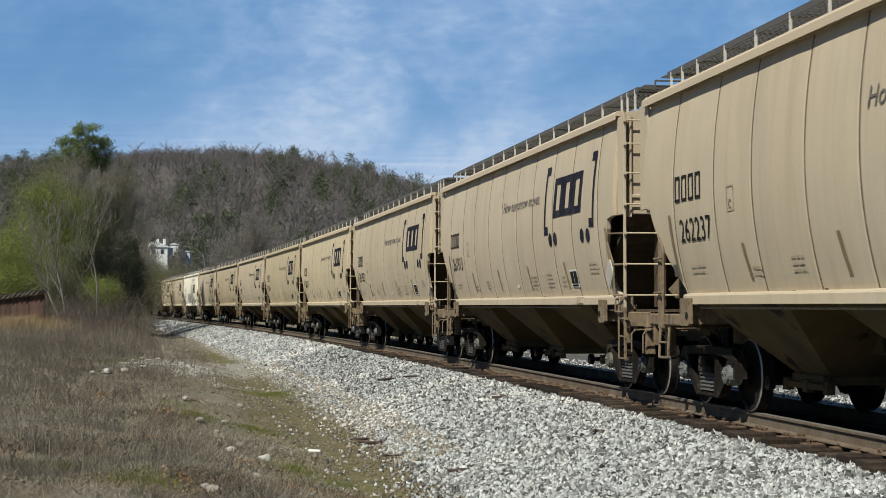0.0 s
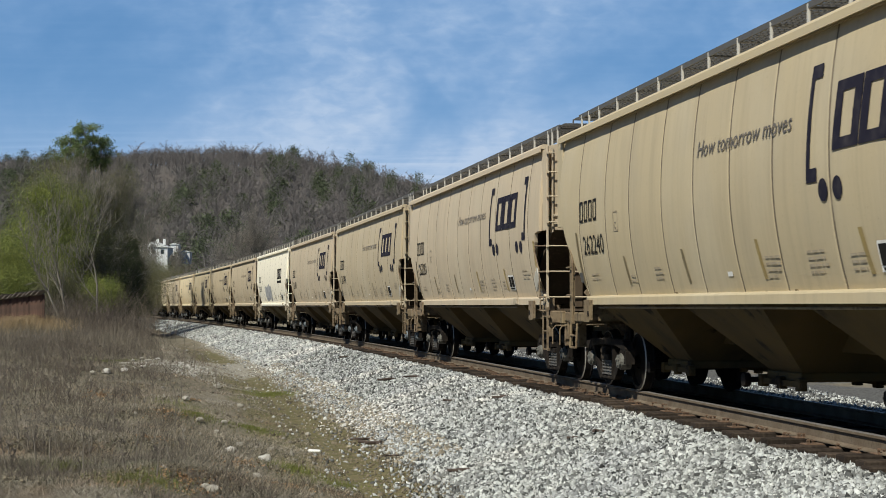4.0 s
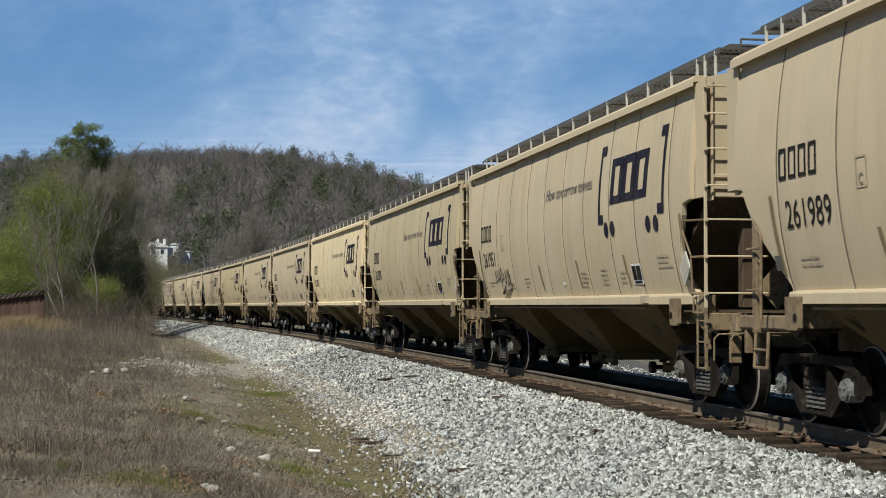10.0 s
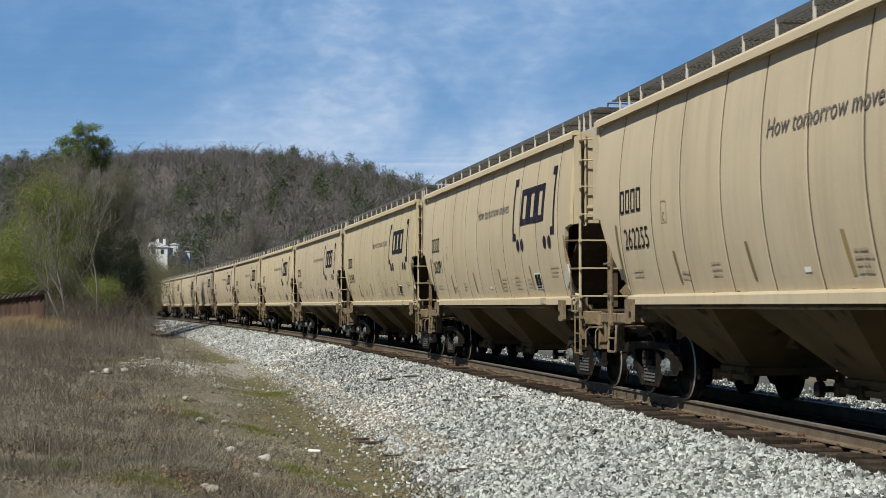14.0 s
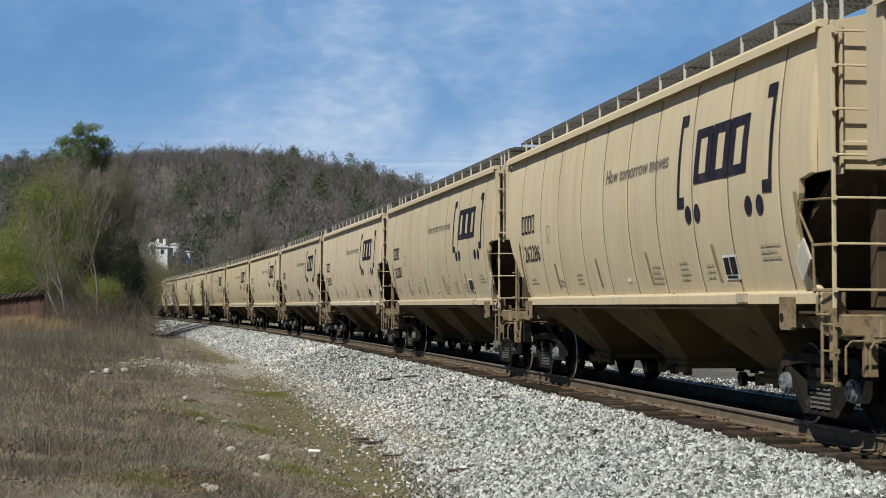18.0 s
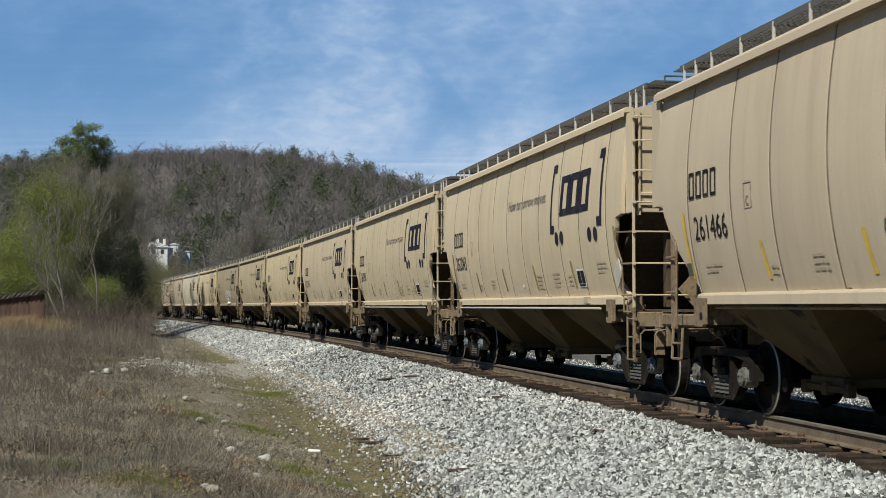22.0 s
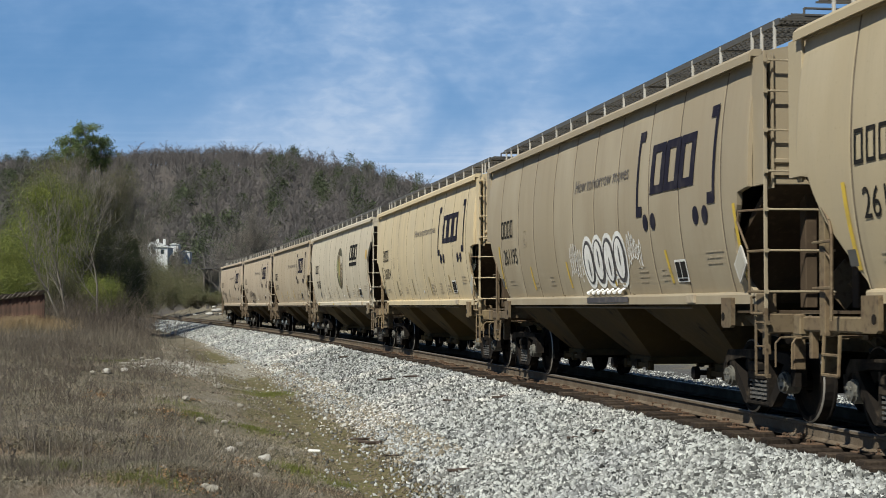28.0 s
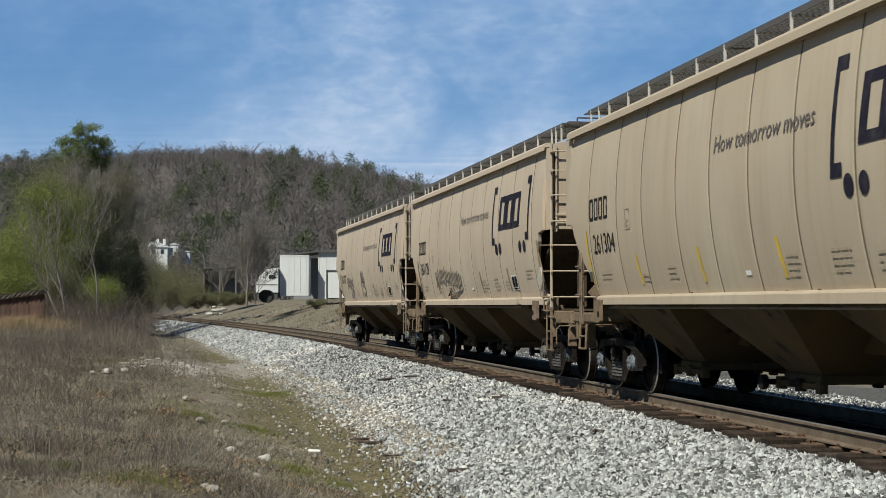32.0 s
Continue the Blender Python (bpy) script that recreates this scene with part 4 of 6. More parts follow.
    mesh_part("plate_letter", text_mesh("C", 0.15, X(12.06), 2.45), M_SLOGAN, car)
    part("card_holder", wrapped([(X(14.5), [(0, 1.70), (0.2, 1.70), (0.2, 1.86), (0, 1.86)])]), M_GRATE, car, "small steel route card holder")
    lub = part("lube_plate", wrapped([(X(3.28), [(0, 1.63), (0.47, 1.63), (0.47, 1.92), (0, 1.92)])]), M_WHITE, car, "white plate with black panels")
    part("black_panel", wrapped([(X(3.28), [(p, z0), (q, z0), (q, z1), (p, z1)]) for p, q, z0, z1 in ((0.03, 0.215, 1.69, 1.89), (0.24, 0.44, 1.69, 1.89), (0.05, 0.42, 1.645, 1.675))], lift=0.017), M_BLACK, lub)
    part("white_tag", wrapped([(X(7.45), [(0, 1.67), (0.17, 1.67), (0.17, 1.725), (0, 1.725)])]), M_WHITE, car)


def graffiti(car, kind, a, z, w, h, seed):
    r = random.Random(seed)
    x = a - 8.0
    if kind == "grey":
        g = part("graffiti", wrapped([disc(x - w * (0.16 + 0.225 * i), z + h * (0.38 + 0.1 * (i == 2)), w * 0.15, 18, h * 0.58) for i in range(4)]), M_SPRAY_G, car, "grey bubble graffiti with darker outlines")
        part("graffiti_fill", wrapped([disc(x - w * (0.16 + 0.225 * i), z + h * (0.38 + 0.1 * (i == 2)), w * 0.118, 18, h * 0.50) for i in range(4)], lift=0.018), M_SPRAY_P, g)
        part("graffiti_core", wrapped([disc(x - w * (0.17 + 0.225 * i), z + h * (0.30 + 0.2 * (i % 2)), w * 0.028, 10, h * 0.22) for i in range(4)], lift=0.023), M_SPRAY_G, g)
        return
    if kind == "bubble":
        g = part("graffiti", wrapped([disc(x - w * (0.16 + 0.225 * i), z + h * 0.45, w * 0.15, 18, h * 0.56) for i in range(4)]), M_WHITE, car, "white bubble graffiti with black outlines")
        part("graffiti_fill", wrapped([disc(x - w * (0.16 + 0.225 * i), z + h * 0.45, w * 0.12, 18, h * 0.46) for i in range(4)], lift=0.018), M_SPRAY_D, g)
        part("graffiti_core", wrapped([disc(x - w * (0.16 + 0.225 * i), z + h * (0.43 + 0.04 * (i % 2)), w * 0.088, 16, h * 0.40) for i in range(4)], lift=0.023), M_WHITE, g)
        part("graffiti_lines", wrapped([disc(x - w * (0.17 + 0.225 * i), z + h * (0.32 + 0.2 * (i % 2)), w * 0.014, 8, h * 0.2) for i in range(4)], lift=0.027), M_SPRAY_D, g)
        part("graffiti_band", wrapped([(x, [(w * 0.05, 1.375), (w * 0.95, 1.375), (w * 0.95, 1.455), (w * 0.05, 1.455)])], lift=0.012), M_SPRAY_D, g)
        part("graffiti_drips", wrapped([disc(x - w * (0.1 + 0.115 * i), z - h * 0.17, w * 0.045, 10, h * 0.07) for i in range(7)], lift=0.018), M_WHITE, g)
        return
    # loops of one unsteady line, drawn as a ribbon
    t = 0.034 if kind == "scrawl" else 0.022
    pts, n = [], max(6, int(w / 0.17)) * 6
    high = h
    for i in range(n + 1):
        if i % 6 == 0:
            high = h * r.uniform(0.45, 1.0)
        f = i / n
        b = i / 6 * 2 * math.pi
        pts.append((w * f + 0.07 * math.sin(b), z + h * 0.5 + 0.12 * h * math.sin(5 * f) - high * 0.5 * math.cos(b)))
    if kind == "scrawl":
        pts += [(w * 0.95, z - 0.05), (w * 0.45, z - 0.16), (w * 0.55, z + 0.02), (w * 0.8, z - 0.2)]
    out = []
    for (p, q), (p2, q2) in zip(pts, pts[1:]):
        d = math.hypot(p2 - p, q2 - q) or 1.0
        u, y = -(q2 - q) / d * t / 2, (p2 - p) / d * t / 2
        out.append((x, [(p - u, q - y), (p2 - u, q2 - y), (p2 + u, q2 + y), (p + u, q + y)]))
    part("graffiti", wrapped(out), M_WHITE if kind == "chalk" else M_SPRAY_D, car, "unreadable spray-painted scrawl")


TAN, CREAM, WHITE, GREYWHITE = (0.50, 0.41, 0.285), (0.66, 0.54, 0.36), (0.86, 0.80, 0.66), (0.66, 0.585, 0.46)
NUMBERS = "262237 261913 261932 262115 262240 262281 261746 261878 265467 261989 261951 261890 261003 262255 262091 261918 261935 262286 262008 262030 261466 262043 261991 261947 261872 261505 261195 262054 265107 261304 261128 261077".split()
# each car's paint: how light it has weathered, and how much blue is left in it
SHADE = (0.99, 0.99, 0.98, 1.1, 0.96, 1.03, 0.94, 1.0, 1.0, 1.01, 1.02, 0.94, 1.07, 1.06, 1.05, 1.01, 1.01, 1.13, 1.0, 1.1, 0.97, 1.09, 1.01, 0.98, 1.05, 0.85, 0.67, 1.17, 0.83, 0.87, 0.96, 0.94)
BLUE = (1.01, 1.03, 1.0, 0.94, 0.91, 1.02, 0.96, 1.02, 0.98, 0.99, 0.96, 0.91, 0.95, 0.98, 0.96, 0.9, 1.0, 0.95, 0.97, 1.04, 1.04, 0.99, 0.95, 0.98, 0.89, 0.93, 0.97, 0.91, 0.98, 1.03, 1.08, 1.1)
TRAIN = []


def build_train():
    plain, wide = build_car(), build_car(True)
    lengthen(wide, 0.95)
    r = random.Random(11)
    fleet = [wide if i == 28 else plain if i == 0 else copy_thing(plain, Matrix()) for i in range(len(NUMBERS))]
    for i, number in enumerate(NUMBERS):
        j, car = i - 1, fleet[i]
        full = j == 27
        k = SHADE[i]
        tone = GREYWHITE if full else WHITE if j == 7 else CREAM if j == 11 else TAN
        tint = (tone[0] * k, tone[1] * k, tone[2] * k * BLUE[i], 1)
        cap = r.choice([(1, 1, 1, 1), (1, 0.9, 0.8, 1), (0.9, 0.75, 0.6, 1)])
        for o in (car, *car.children_recursive):
            o.color = cap if o.name.startswith("bearing_cap") else tint
        letter(car, number, "seal" if full else "line" if j == 7 else "bracket", 100 + i)
        for o in car.children_recursive:
            if o.name.startswith("placard_face"):
                o.color = (0.36, 0.34, 0.29, 1)
        if full or j == 7:
            tagged(car, "off-white covered hopper car with underlined emblem" if j == 7 else "off-white covered hopper car with a round corn seal")
        elif tone is CREAM:
            tagged(car, "bright cream covered hopper car with bracketed dark emblem")
        elif j == 30:
            tagged(car, "tan covered hopper car at the tail of the train")
        if j == 7:
            for o in car.children_recursive:
                if o.name.startswith(("side_panel", "side_sill", "end_sheet", "ladder", "rung")) and o.material_slots[0].material is M_PAINT:
                    o.material_slots[0].link = "OBJECT"
                    o.material_slots[0].material = M_CLEAN
            graffiti(car, "grey", 10.9, 1.72, 3.3, 0.74, 3)
        if j in (20, 21):
            part("sill_pipe", rod(B(), (-6.2, 1.53, 1.285), (6.3, 1.53, 1.285), 0.017), M_POST, car, "pale pipe under the side sill")
        if j == 25:
            graffiti(car, "bubble", 7.95, 1.67, 2.6, 0.74, 4)
            graffiti(car, "chalk", 8.75, 1.75, 0.8, 0.55, 5)
            graffiti(car, "chalk", 5.35, 1.85, 0.7, 0.5, 6)
            tagged(car, "tan covered hopper car with white bubble graffiti")
        if j in (9, 19, 29, 30):
            for a, w, z, h in {9: ((13.05, 1.5, 1.72, 0.36),), 19: ((8.6, 1.2, 1.68, 0.45), (4.2, 0.9, 1.70, 0.4)), 29: ((11.9, 3.4, 1.72, 0.5),), 30: ((12.6, 1.6, 1.78, 0.6), (9.0, 0.9, 1.8, 0.75))}[j]:
                graffiti(car, "scrawl", a, z, w, h, j)
            tagged(car, "tan covered hopper car with dark spray-painted scrawls")
        if j == 15:
            part("paint_smudge", wrapped([disc(4.6 - 8, 1.86, 0.17, 14, 0.19)]), M_SPRAY_D, car, "dark smudge of spray paint")
        TRAIN.append((j, car))


def motions():
    """The train runs along the line past the camera."""
    times = [0.0, 0.25] + [0.5 * i for i in range(1, 64)] + [31.75, 32.0]
    for j, car in TRAIN:
        rows = []
        for t in times:
            s = 23.3 + CAR * j + (8.95 if j == 27 else 8.0) + float(np.interp(j, *SLACK)) - travelled(t)
            x0, y0, _ = track(s - TRUCK)
            x1, y1, _ = track(s + TRUCK)
            rows.append((t, pose((x0 + x1) / 2, (y0 + y1) / 2, 0, 0, 0, math.degrees(math.atan2(y1 - y0, x1 - x0)))))
        walk(car, rows)
    for ob in CLOUD:
        walk(ob, [(0.0, pose(0, 4200, 0)), (32.0, pose(75, 4200, 0))])


build_train()



# ---- loose ground cover ----
def stones(name, n, s_of, u_of, size, seed, material, lift=0.3):
    """Many angular stones as one mesh."""
    rng = np.random.default_rng(seed)
    s, u = s_of(rng, n), u_of(rng, n)
    x, y, _ = track(s, u)
    z = height(s, u)
    rad = size(rng, n)
    base = np.array([(1, 0, 0), (-1, 0, 0), (0, 1, 0), (0, -1, 0), (0, 0, 1), (0, 0, -1)], float)
    v = base[None] * rng.uniform(0.6, 1.3, (n, 6, 1)) + rng.uniform(-0.35, 0.35, (n, 6, 3))
    ax = rng.normal(size=(n, 3))
    ax /= np.linalg.norm(ax, axis=1)[:, None]
    ang = rng.uniform(0, math.pi, n)
    c, si = np.cos(ang)[:, None, None], np.sin(ang)[:, None, None]
    k = ax[:, None, :]
    v = v * c + np.cross(np.broadcast_to(k, v.shape), v) * si + k * (v * k).sum(-1, keepdims=True) * (1 - c)
    v *= rad[:, None, None] * rng.uniform(0.55, 1.5, (n, 1, 3))
    v += np.stack([x, y, z + rad * lift], -1)[:, None, :]
    f = np.array([(0, 2, 4), (2, 1, 4), (1, 3, 4), (3, 0, 4), (2, 0, 5), (1, 2, 5), (3, 1, 5), (0, 3, 5)])
    t = (np.arange(n) * 6)[:, None, None] + f[None]
    return arrays(name, v.reshape(-1, 3), t.reshape(-1, 3), material)


def spread_s(lo, hi):
    """Stones thin out with distance."""
    def f(rng, n):
        q = rng.uniform(0, 1, n)
        return 1 / (1 / lo + q * (1 / hi - 1 / lo))
    return f


def build_ballast():
    size = lambda rng, n: rng.uniform(0.016, 0.043, n)

    def bank(rng, n):
        # even over the bank, then thinning out raggedly over its toe
        u = 1.38 + 3.0 * rng.uniform(0, 1, n)
        stray = rng.uniform(0, 1, n) < 0.06
        return np.where(stray, 4.25 + rng.exponential(0.2, n), u)
    tagged(stones("ballast", 92000, spread_s(11, 95), bank, size, 1, M_BALLAST, 0.45), "pale grey crushed stone ballast beside the sleepers", "ballast", kind="stuff")
    tagged(stones("dusty_ballast", 9000, spread_s(24, 110), lambda r, n: 3.75 + np.abs(r.normal(0.3, 0.32, n)), lambda r, n: r.uniform(0.014, 0.042, n), 9, M_DUSTY, 0.35), "dusty tan stones along the foot of the ballast bank", "ballast", kind="stuff")
    tagged(stones("distant_ballast", 22000, spread_s(60, 180), lambda r, n: 1.36 + 3.0 * r.uniform(0, 1, n), lambda r, n: r.uniform(0.04, 0.075, n), 8, M_BALLAST), "pale grey crushed stone along the distant track", "ballast", kind="stuff")
    tagged(stones("shoulder_ballast", 9000, spread_s(11, 70), lambda r, n: r.uniform(0.92, 1.36, n), lambda r, n: r.uniform(0.018, 0.034, n), 4, M_BALLAST, -0.1), "pale crushed stone round the sleeper ends", "ballast", kind="stuff")
    tagged(stones("crib_ballast", 20000, spread_s(11, 80), lambda r, n: r.uniform(-2.7, 0.70, n), size, 2, M_SHADESTONE, 0.2), "crushed stone between the rails, darkened for the train's shade", "ballast", kind="stuff")
    tagged(stones("far_side_ballast", 14000, spread_s(14, 90), lambda r, n: -2.5 - 3.5 * r.uniform(0, 1, n), size, 3, M_BALLAST), "pale crushed stone beyond the track", "ballast", kind="stuff")
    tagged(stones("scattered_stones", 2200, spread_s(12, 90), lambda r, n: 4.4 + 1.6 * r.uniform(0, 1, n) ** 2, lambda r, n: r.uniform(0.014, 0.034, n), 5, M_BALLAST), "loose grey stones along the ditch", "gravel", kind="stuff")
    tagged(stones("bank_stones", 500, spread_s(13, 60), lambda r, n: 6.0 + 3.5 * r.uniform(0, 1, n) ** 1.5, lambda r, n: r.uniform(0.015, 0.04, n), 6, M_DULLROCK), "pale stones on the grassy bank", "gravel", kind="stuff")

    tagged(stones("soil_clods", 30000, spread_s(12, 60), lambda r, n: 4.4 + 9.0 * r.uniform(0, 1, n) ** 1.4, lambda r, n: r.uniform(0.008, 0.028, n), 7, M_CLOD), "loose brown clods of earth on the bank and in the ditch", "soil", kind="stuff")
    heap = [at_xy(x, y) for x, y in ((-8.6, 47.0), (-7.8, 49.5), (-8.4, 52.0), (-7.4, 45.0))]
    pick = lambda r, n, q: np.array([heap[i % 4][q] for i in range(n)])
    tagged(stones("limestone_rubble", 520, lambda r, n: pick(r, n, 0) + r.normal(0, 1.1, n), lambda r, n: pick(r, n, 1) + r.normal(0, 0.4, n), lambda r, n: r.uniform(0.012, 0.05, n), 12, M_ROCK), "pale limestone rubble spilled at the bank top", "rubble", kind="stuff")


build_ballast()


def lump(name, label, category, p, sx, sy, sz, material, seed, turn=0.0, group=""):
    """One rounded, uneven stone or clod."""
    rng = random.Random(seed)
    bm = B()
    bmesh.ops.create_icosphere(bm, subdivisions=2, radius=1)
    for v in bm.verts:
        k = 1 + 0.28 * (noise.noise(v.co * 1.7 + Vector((seed, 0, 0)))) + rng.uniform(-0.05, 0.05)
        v.co = Vector((v.co.x * sx, v.co.y * sy, max(v.co.z, -0.55) * sz)) * k
    ob = part(name, bm, material)
    ob.matrix_world = Matrix.Translation(p) @ pose(0, 0, 0, 0, 0, turn)
    tagged(ob, label, category, group)
    return ob


def px_place(px, py, y):
    return Vector(((px - 784) / 2785.15 * y, y, EYE.z + (541.75 - py) / 2785.15 * y))


def ray_ground(px, py):
    """The place of the ground in a direction given on the 1568 by 882 picture plane."""
    dx, dz = (px - 784) / 2785.15, (541.75 - py) / 2785.15
    for y in np.arange(8, 260, 0.1):
        s, u = at_xy(dx * y, y)
        if EYE.z + dz * y <= float(height(s, u)):
            return Vector((dx * y, y, float(height(s, u))))
    return Vector((dx * 200, 200, 0))


def build_rocks():
    for i, (px, py, r) in enumerate(((470, 816, 0.10), (410, 800, 0.09), (425, 790, 0.07), (385, 770, 0.05), (355, 748, 0.06), (398, 749, 0.06), (190, 660, 0.12), (222, 659, 0.13), (165, 662, 0.08), (440, 690, 0.10), (385, 686, 0.10), (330, 710, 0.09), (455, 845, 0.07), (378, 874, 0.07), (365, 862, 0.05), (545, 770, 0.06), (425, 720, 0.07), (480, 796, 0.05))):
        p = ray_ground(px, py)
        lump("rock", "pale rounded limestone rock lying on the bank", "rock", p + Vector((0, 0, r * 0.3)), r, r * 0.9, r * 0.65, M_ROCK if i in (0, 1, 6, 7) else M_DULLROCK, i, i * 40, "rocks on the bank")
    for i in range(26):
        q = random.Random(i)
        p = ray_ground(q.uniform(205, 335), q.uniform(622, 655))
        r = q.uniform(0.04, 0.11)
        lump("rock", "pale limestone rubble heaped at the bank top", "rock", p + Vector((0, 0, r * 0.3)), r * 1.2, r, r * 0.45, M_DULLROCK if i % 5 else M_ROCK, 50 + i, i * 25, "rubble heap")
    for i, (px, py, r) in enumerate(((372, 556, 0.5), (384, 550, 0.65), (396, 548, 0.5), (379, 544, 0.4), (391, 556, 0.35), (345, 557, 0.25))):
        lump("boulder", "pale limestone boulder beyond the track", "boulder", px_place(px, py, 165.0), r * 0.9, r * 0.6, r * 0.4, M_ROCK, 90 + i, i * 30, "boulders beyond the track")
    p = ray_ground(557, 801)
    bm = box(B(), -0.105, 0.105, -0.05, 0.05, 0, 0.055, 0.02)
    ob = part("litter", bm, M_WHITE)
    ob.matrix_world = Matrix.Translation(p) @ pose(0, 0, 0, 0, 4, 8)
    tagged(ob, "crumpled white plastic litter lying in the ditch", "litter")
    for i, (px, py, w, h) in enumerate(((812, 838, 0.16, 0.05), (655, 788, 0.20, 0.05), (640, 780, 0.22, 0.03), (690, 675, 0.35, 0.05), (735, 670, 0.3, 0.04), (800, 712, 0.18, 0.03), (1060, 770, 0.12, 0.04), (1010, 780, 0.10, 0.03), (885, 708, 0.15, 0.05), (610, 555 + 80, 0.2, 0.05), (700, 810, 0.2, 0.02))):
        p = ray_ground(px, py)
        q = random.Random(i + 7)
        bm = B()
        pts = [(-w + 2 * w * k / 4, q.uniform(-0.05, 0.05), q.uniform(0, h * 0.6)) for k in range(5)]
        for a, b in zip(pts, pts[1:]):
            rod(bm, a, b, h * q.uniform(0.45, 0.7), 6)
        ob = part("wood_scrap", bm, M_DEBRIS)
        ob.matrix_world = Matrix.Translation(p + Vector((0, 0, h * 0.4 + 0.02))) @ pose(0, 0, 0, 0, 0, q.uniform(-25, 45))
        tagged(ob, "dark splintered scrap of sleeper wood on the stones", "wood scrap", "scraps of wood")


build_rocks()


def blades(name, n, y_lo, y_hi, u_lo, u_hi, h_lo, h_hi, width, seed, material, edge=-0.32, lean=0.5, clump=0.0, right=0.4, fade=0.0):
    """Thin upright blades over a stretch of the bank, thicker near the eye."""
    rng = np.random.default_rng(seed)
    y = 1 / (1 / y_lo + rng.uniform(0, 1, n) * (1 / y_hi - 1 / y_lo))
    x = y * rng.uniform(edge, right, n)
    if clump:
        keep = np.sin(x * 1.9 + 0.8 * y) * np.sin(1.3 * y - 0.6 * x) + np.sin(0.43 * x + 0.31 * y + seed) + rng.uniform(-0.9, 0.9, n) > clump
        x, y = x[keep], y[keep]
    s = np.interp(y, _y, _g)
    for _ in range(2):
        cx, cy, h = track(s)
        s = s + (y - cy) * np.cos(h) - (x - cx) * np.sin(h)
    cx, cy, h = track(s)
    u = (cx - x) * np.cos(h) + (cy - y) * np.sin(h)
    ok = (u > u_lo) & (u < u_hi)
    x, y, s, u = x[ok], y[ok], s[ok], u[ok]
    n = len(x)
    z = height(s, u)
    hh = rng.uniform(h_lo, h_hi, n) * np.minimum(1, 0.45 + (np.abs(u) - u_lo) / 2.5)
    if fade:
        hh = hh * np.clip((y - y_lo) / fade, 0.2, 1.0)
    hh = hh * np.clip(0.85 + 0.45 * np.sin(2.1 * x + 0.9 * y + seed) * np.sin(1.4 * y - 1.7 * x) + 0.35 * np.sin(5.3 * x + 1.1 * seed) * np.sin(3.7 * y + 2 * x), 0.25, 1.7)
    w = width * rng.uniform(0.6, 1.4, n) * np.maximum(1, y / 26)
    a = rng.uniform(0, 2 * math.pi, n)
    lx, ly = rng.normal(0, lean, n) * hh, rng.normal(0, lean, n) * hh
    v = np.empty((n, 3, 3))
    v[:, 0] = np.stack([x - w * np.cos(a), y - w * np.sin(a), z - 0.02], -1)
    v[:, 1] = np.stack([x + w * np.cos(a), y + w * np.sin(a), z - 0.02], -1)
    v[:, 2] = np.stack([x + lx, y + ly, z + hh], -1)
    return arrays(name, v.reshape(-1, 3), np.arange(n * 3).reshape(n, 3), material)


def patch(name, label, spots, n, h, width, seed, material, flat=False):
    """Short blades, or leaves lying flat, in a few uneven patches of the bank."""
    rng = np.random.default_rng(seed)
    V = []
    for px, py, rad in spots:
        c = ray_ground(px, py)
        m = int(n * rad * rad)
        a, d = rng.uniform(0, 6.283, m), rad * np.abs(rng.normal(0, 0.55, m))
        x, y = c.x + d * np.cos(a), c.y + 1.6 * d * np.sin(a)
        s = np.interp(y, _y, _g)
        for _ in range(2):
            cx, cy, hd = track(s)
            s = s + (y - cy) * np.cos(hd) - (x - cx) * np.sin(hd)
        cx, cy, hd = track(s)
        z = height(s, (cx - x) * np.cos(hd) + (cy - y) * np.sin(hd))
        b = rng.uniform(0, 6.283, m)
        w = width * rng.uniform(0.6, 1.4, m)
        v = np.empty((m, 3, 3))
        k = h * rng.uniform(0.5, 1.0, m)
        lean = k * rng.normal(0, 0.6, m) if not flat else w * 2
        v[:, 0] = np.stack([x - w * np.cos(b), y - w * np.sin(b), z + (0.02 if flat else -0.02)], -1)
        v[:, 1] = np.stack([x + w * np.cos(b), y + w * np.sin(b), z + (0.035 if flat else -0.02)], -1)
        v[:, 2] = np.stack([x - lean * np.sin(b), y + lean * np.cos(b), z + k], -1)
        V.append(v.reshape(-1, 3))
    V = np.concatenate(V)
    tagged(arrays(name, V, np.arange(len(V)).reshape(-1, 3), material), label, "grass" if not flat else "leaf litter", kind="stuff")


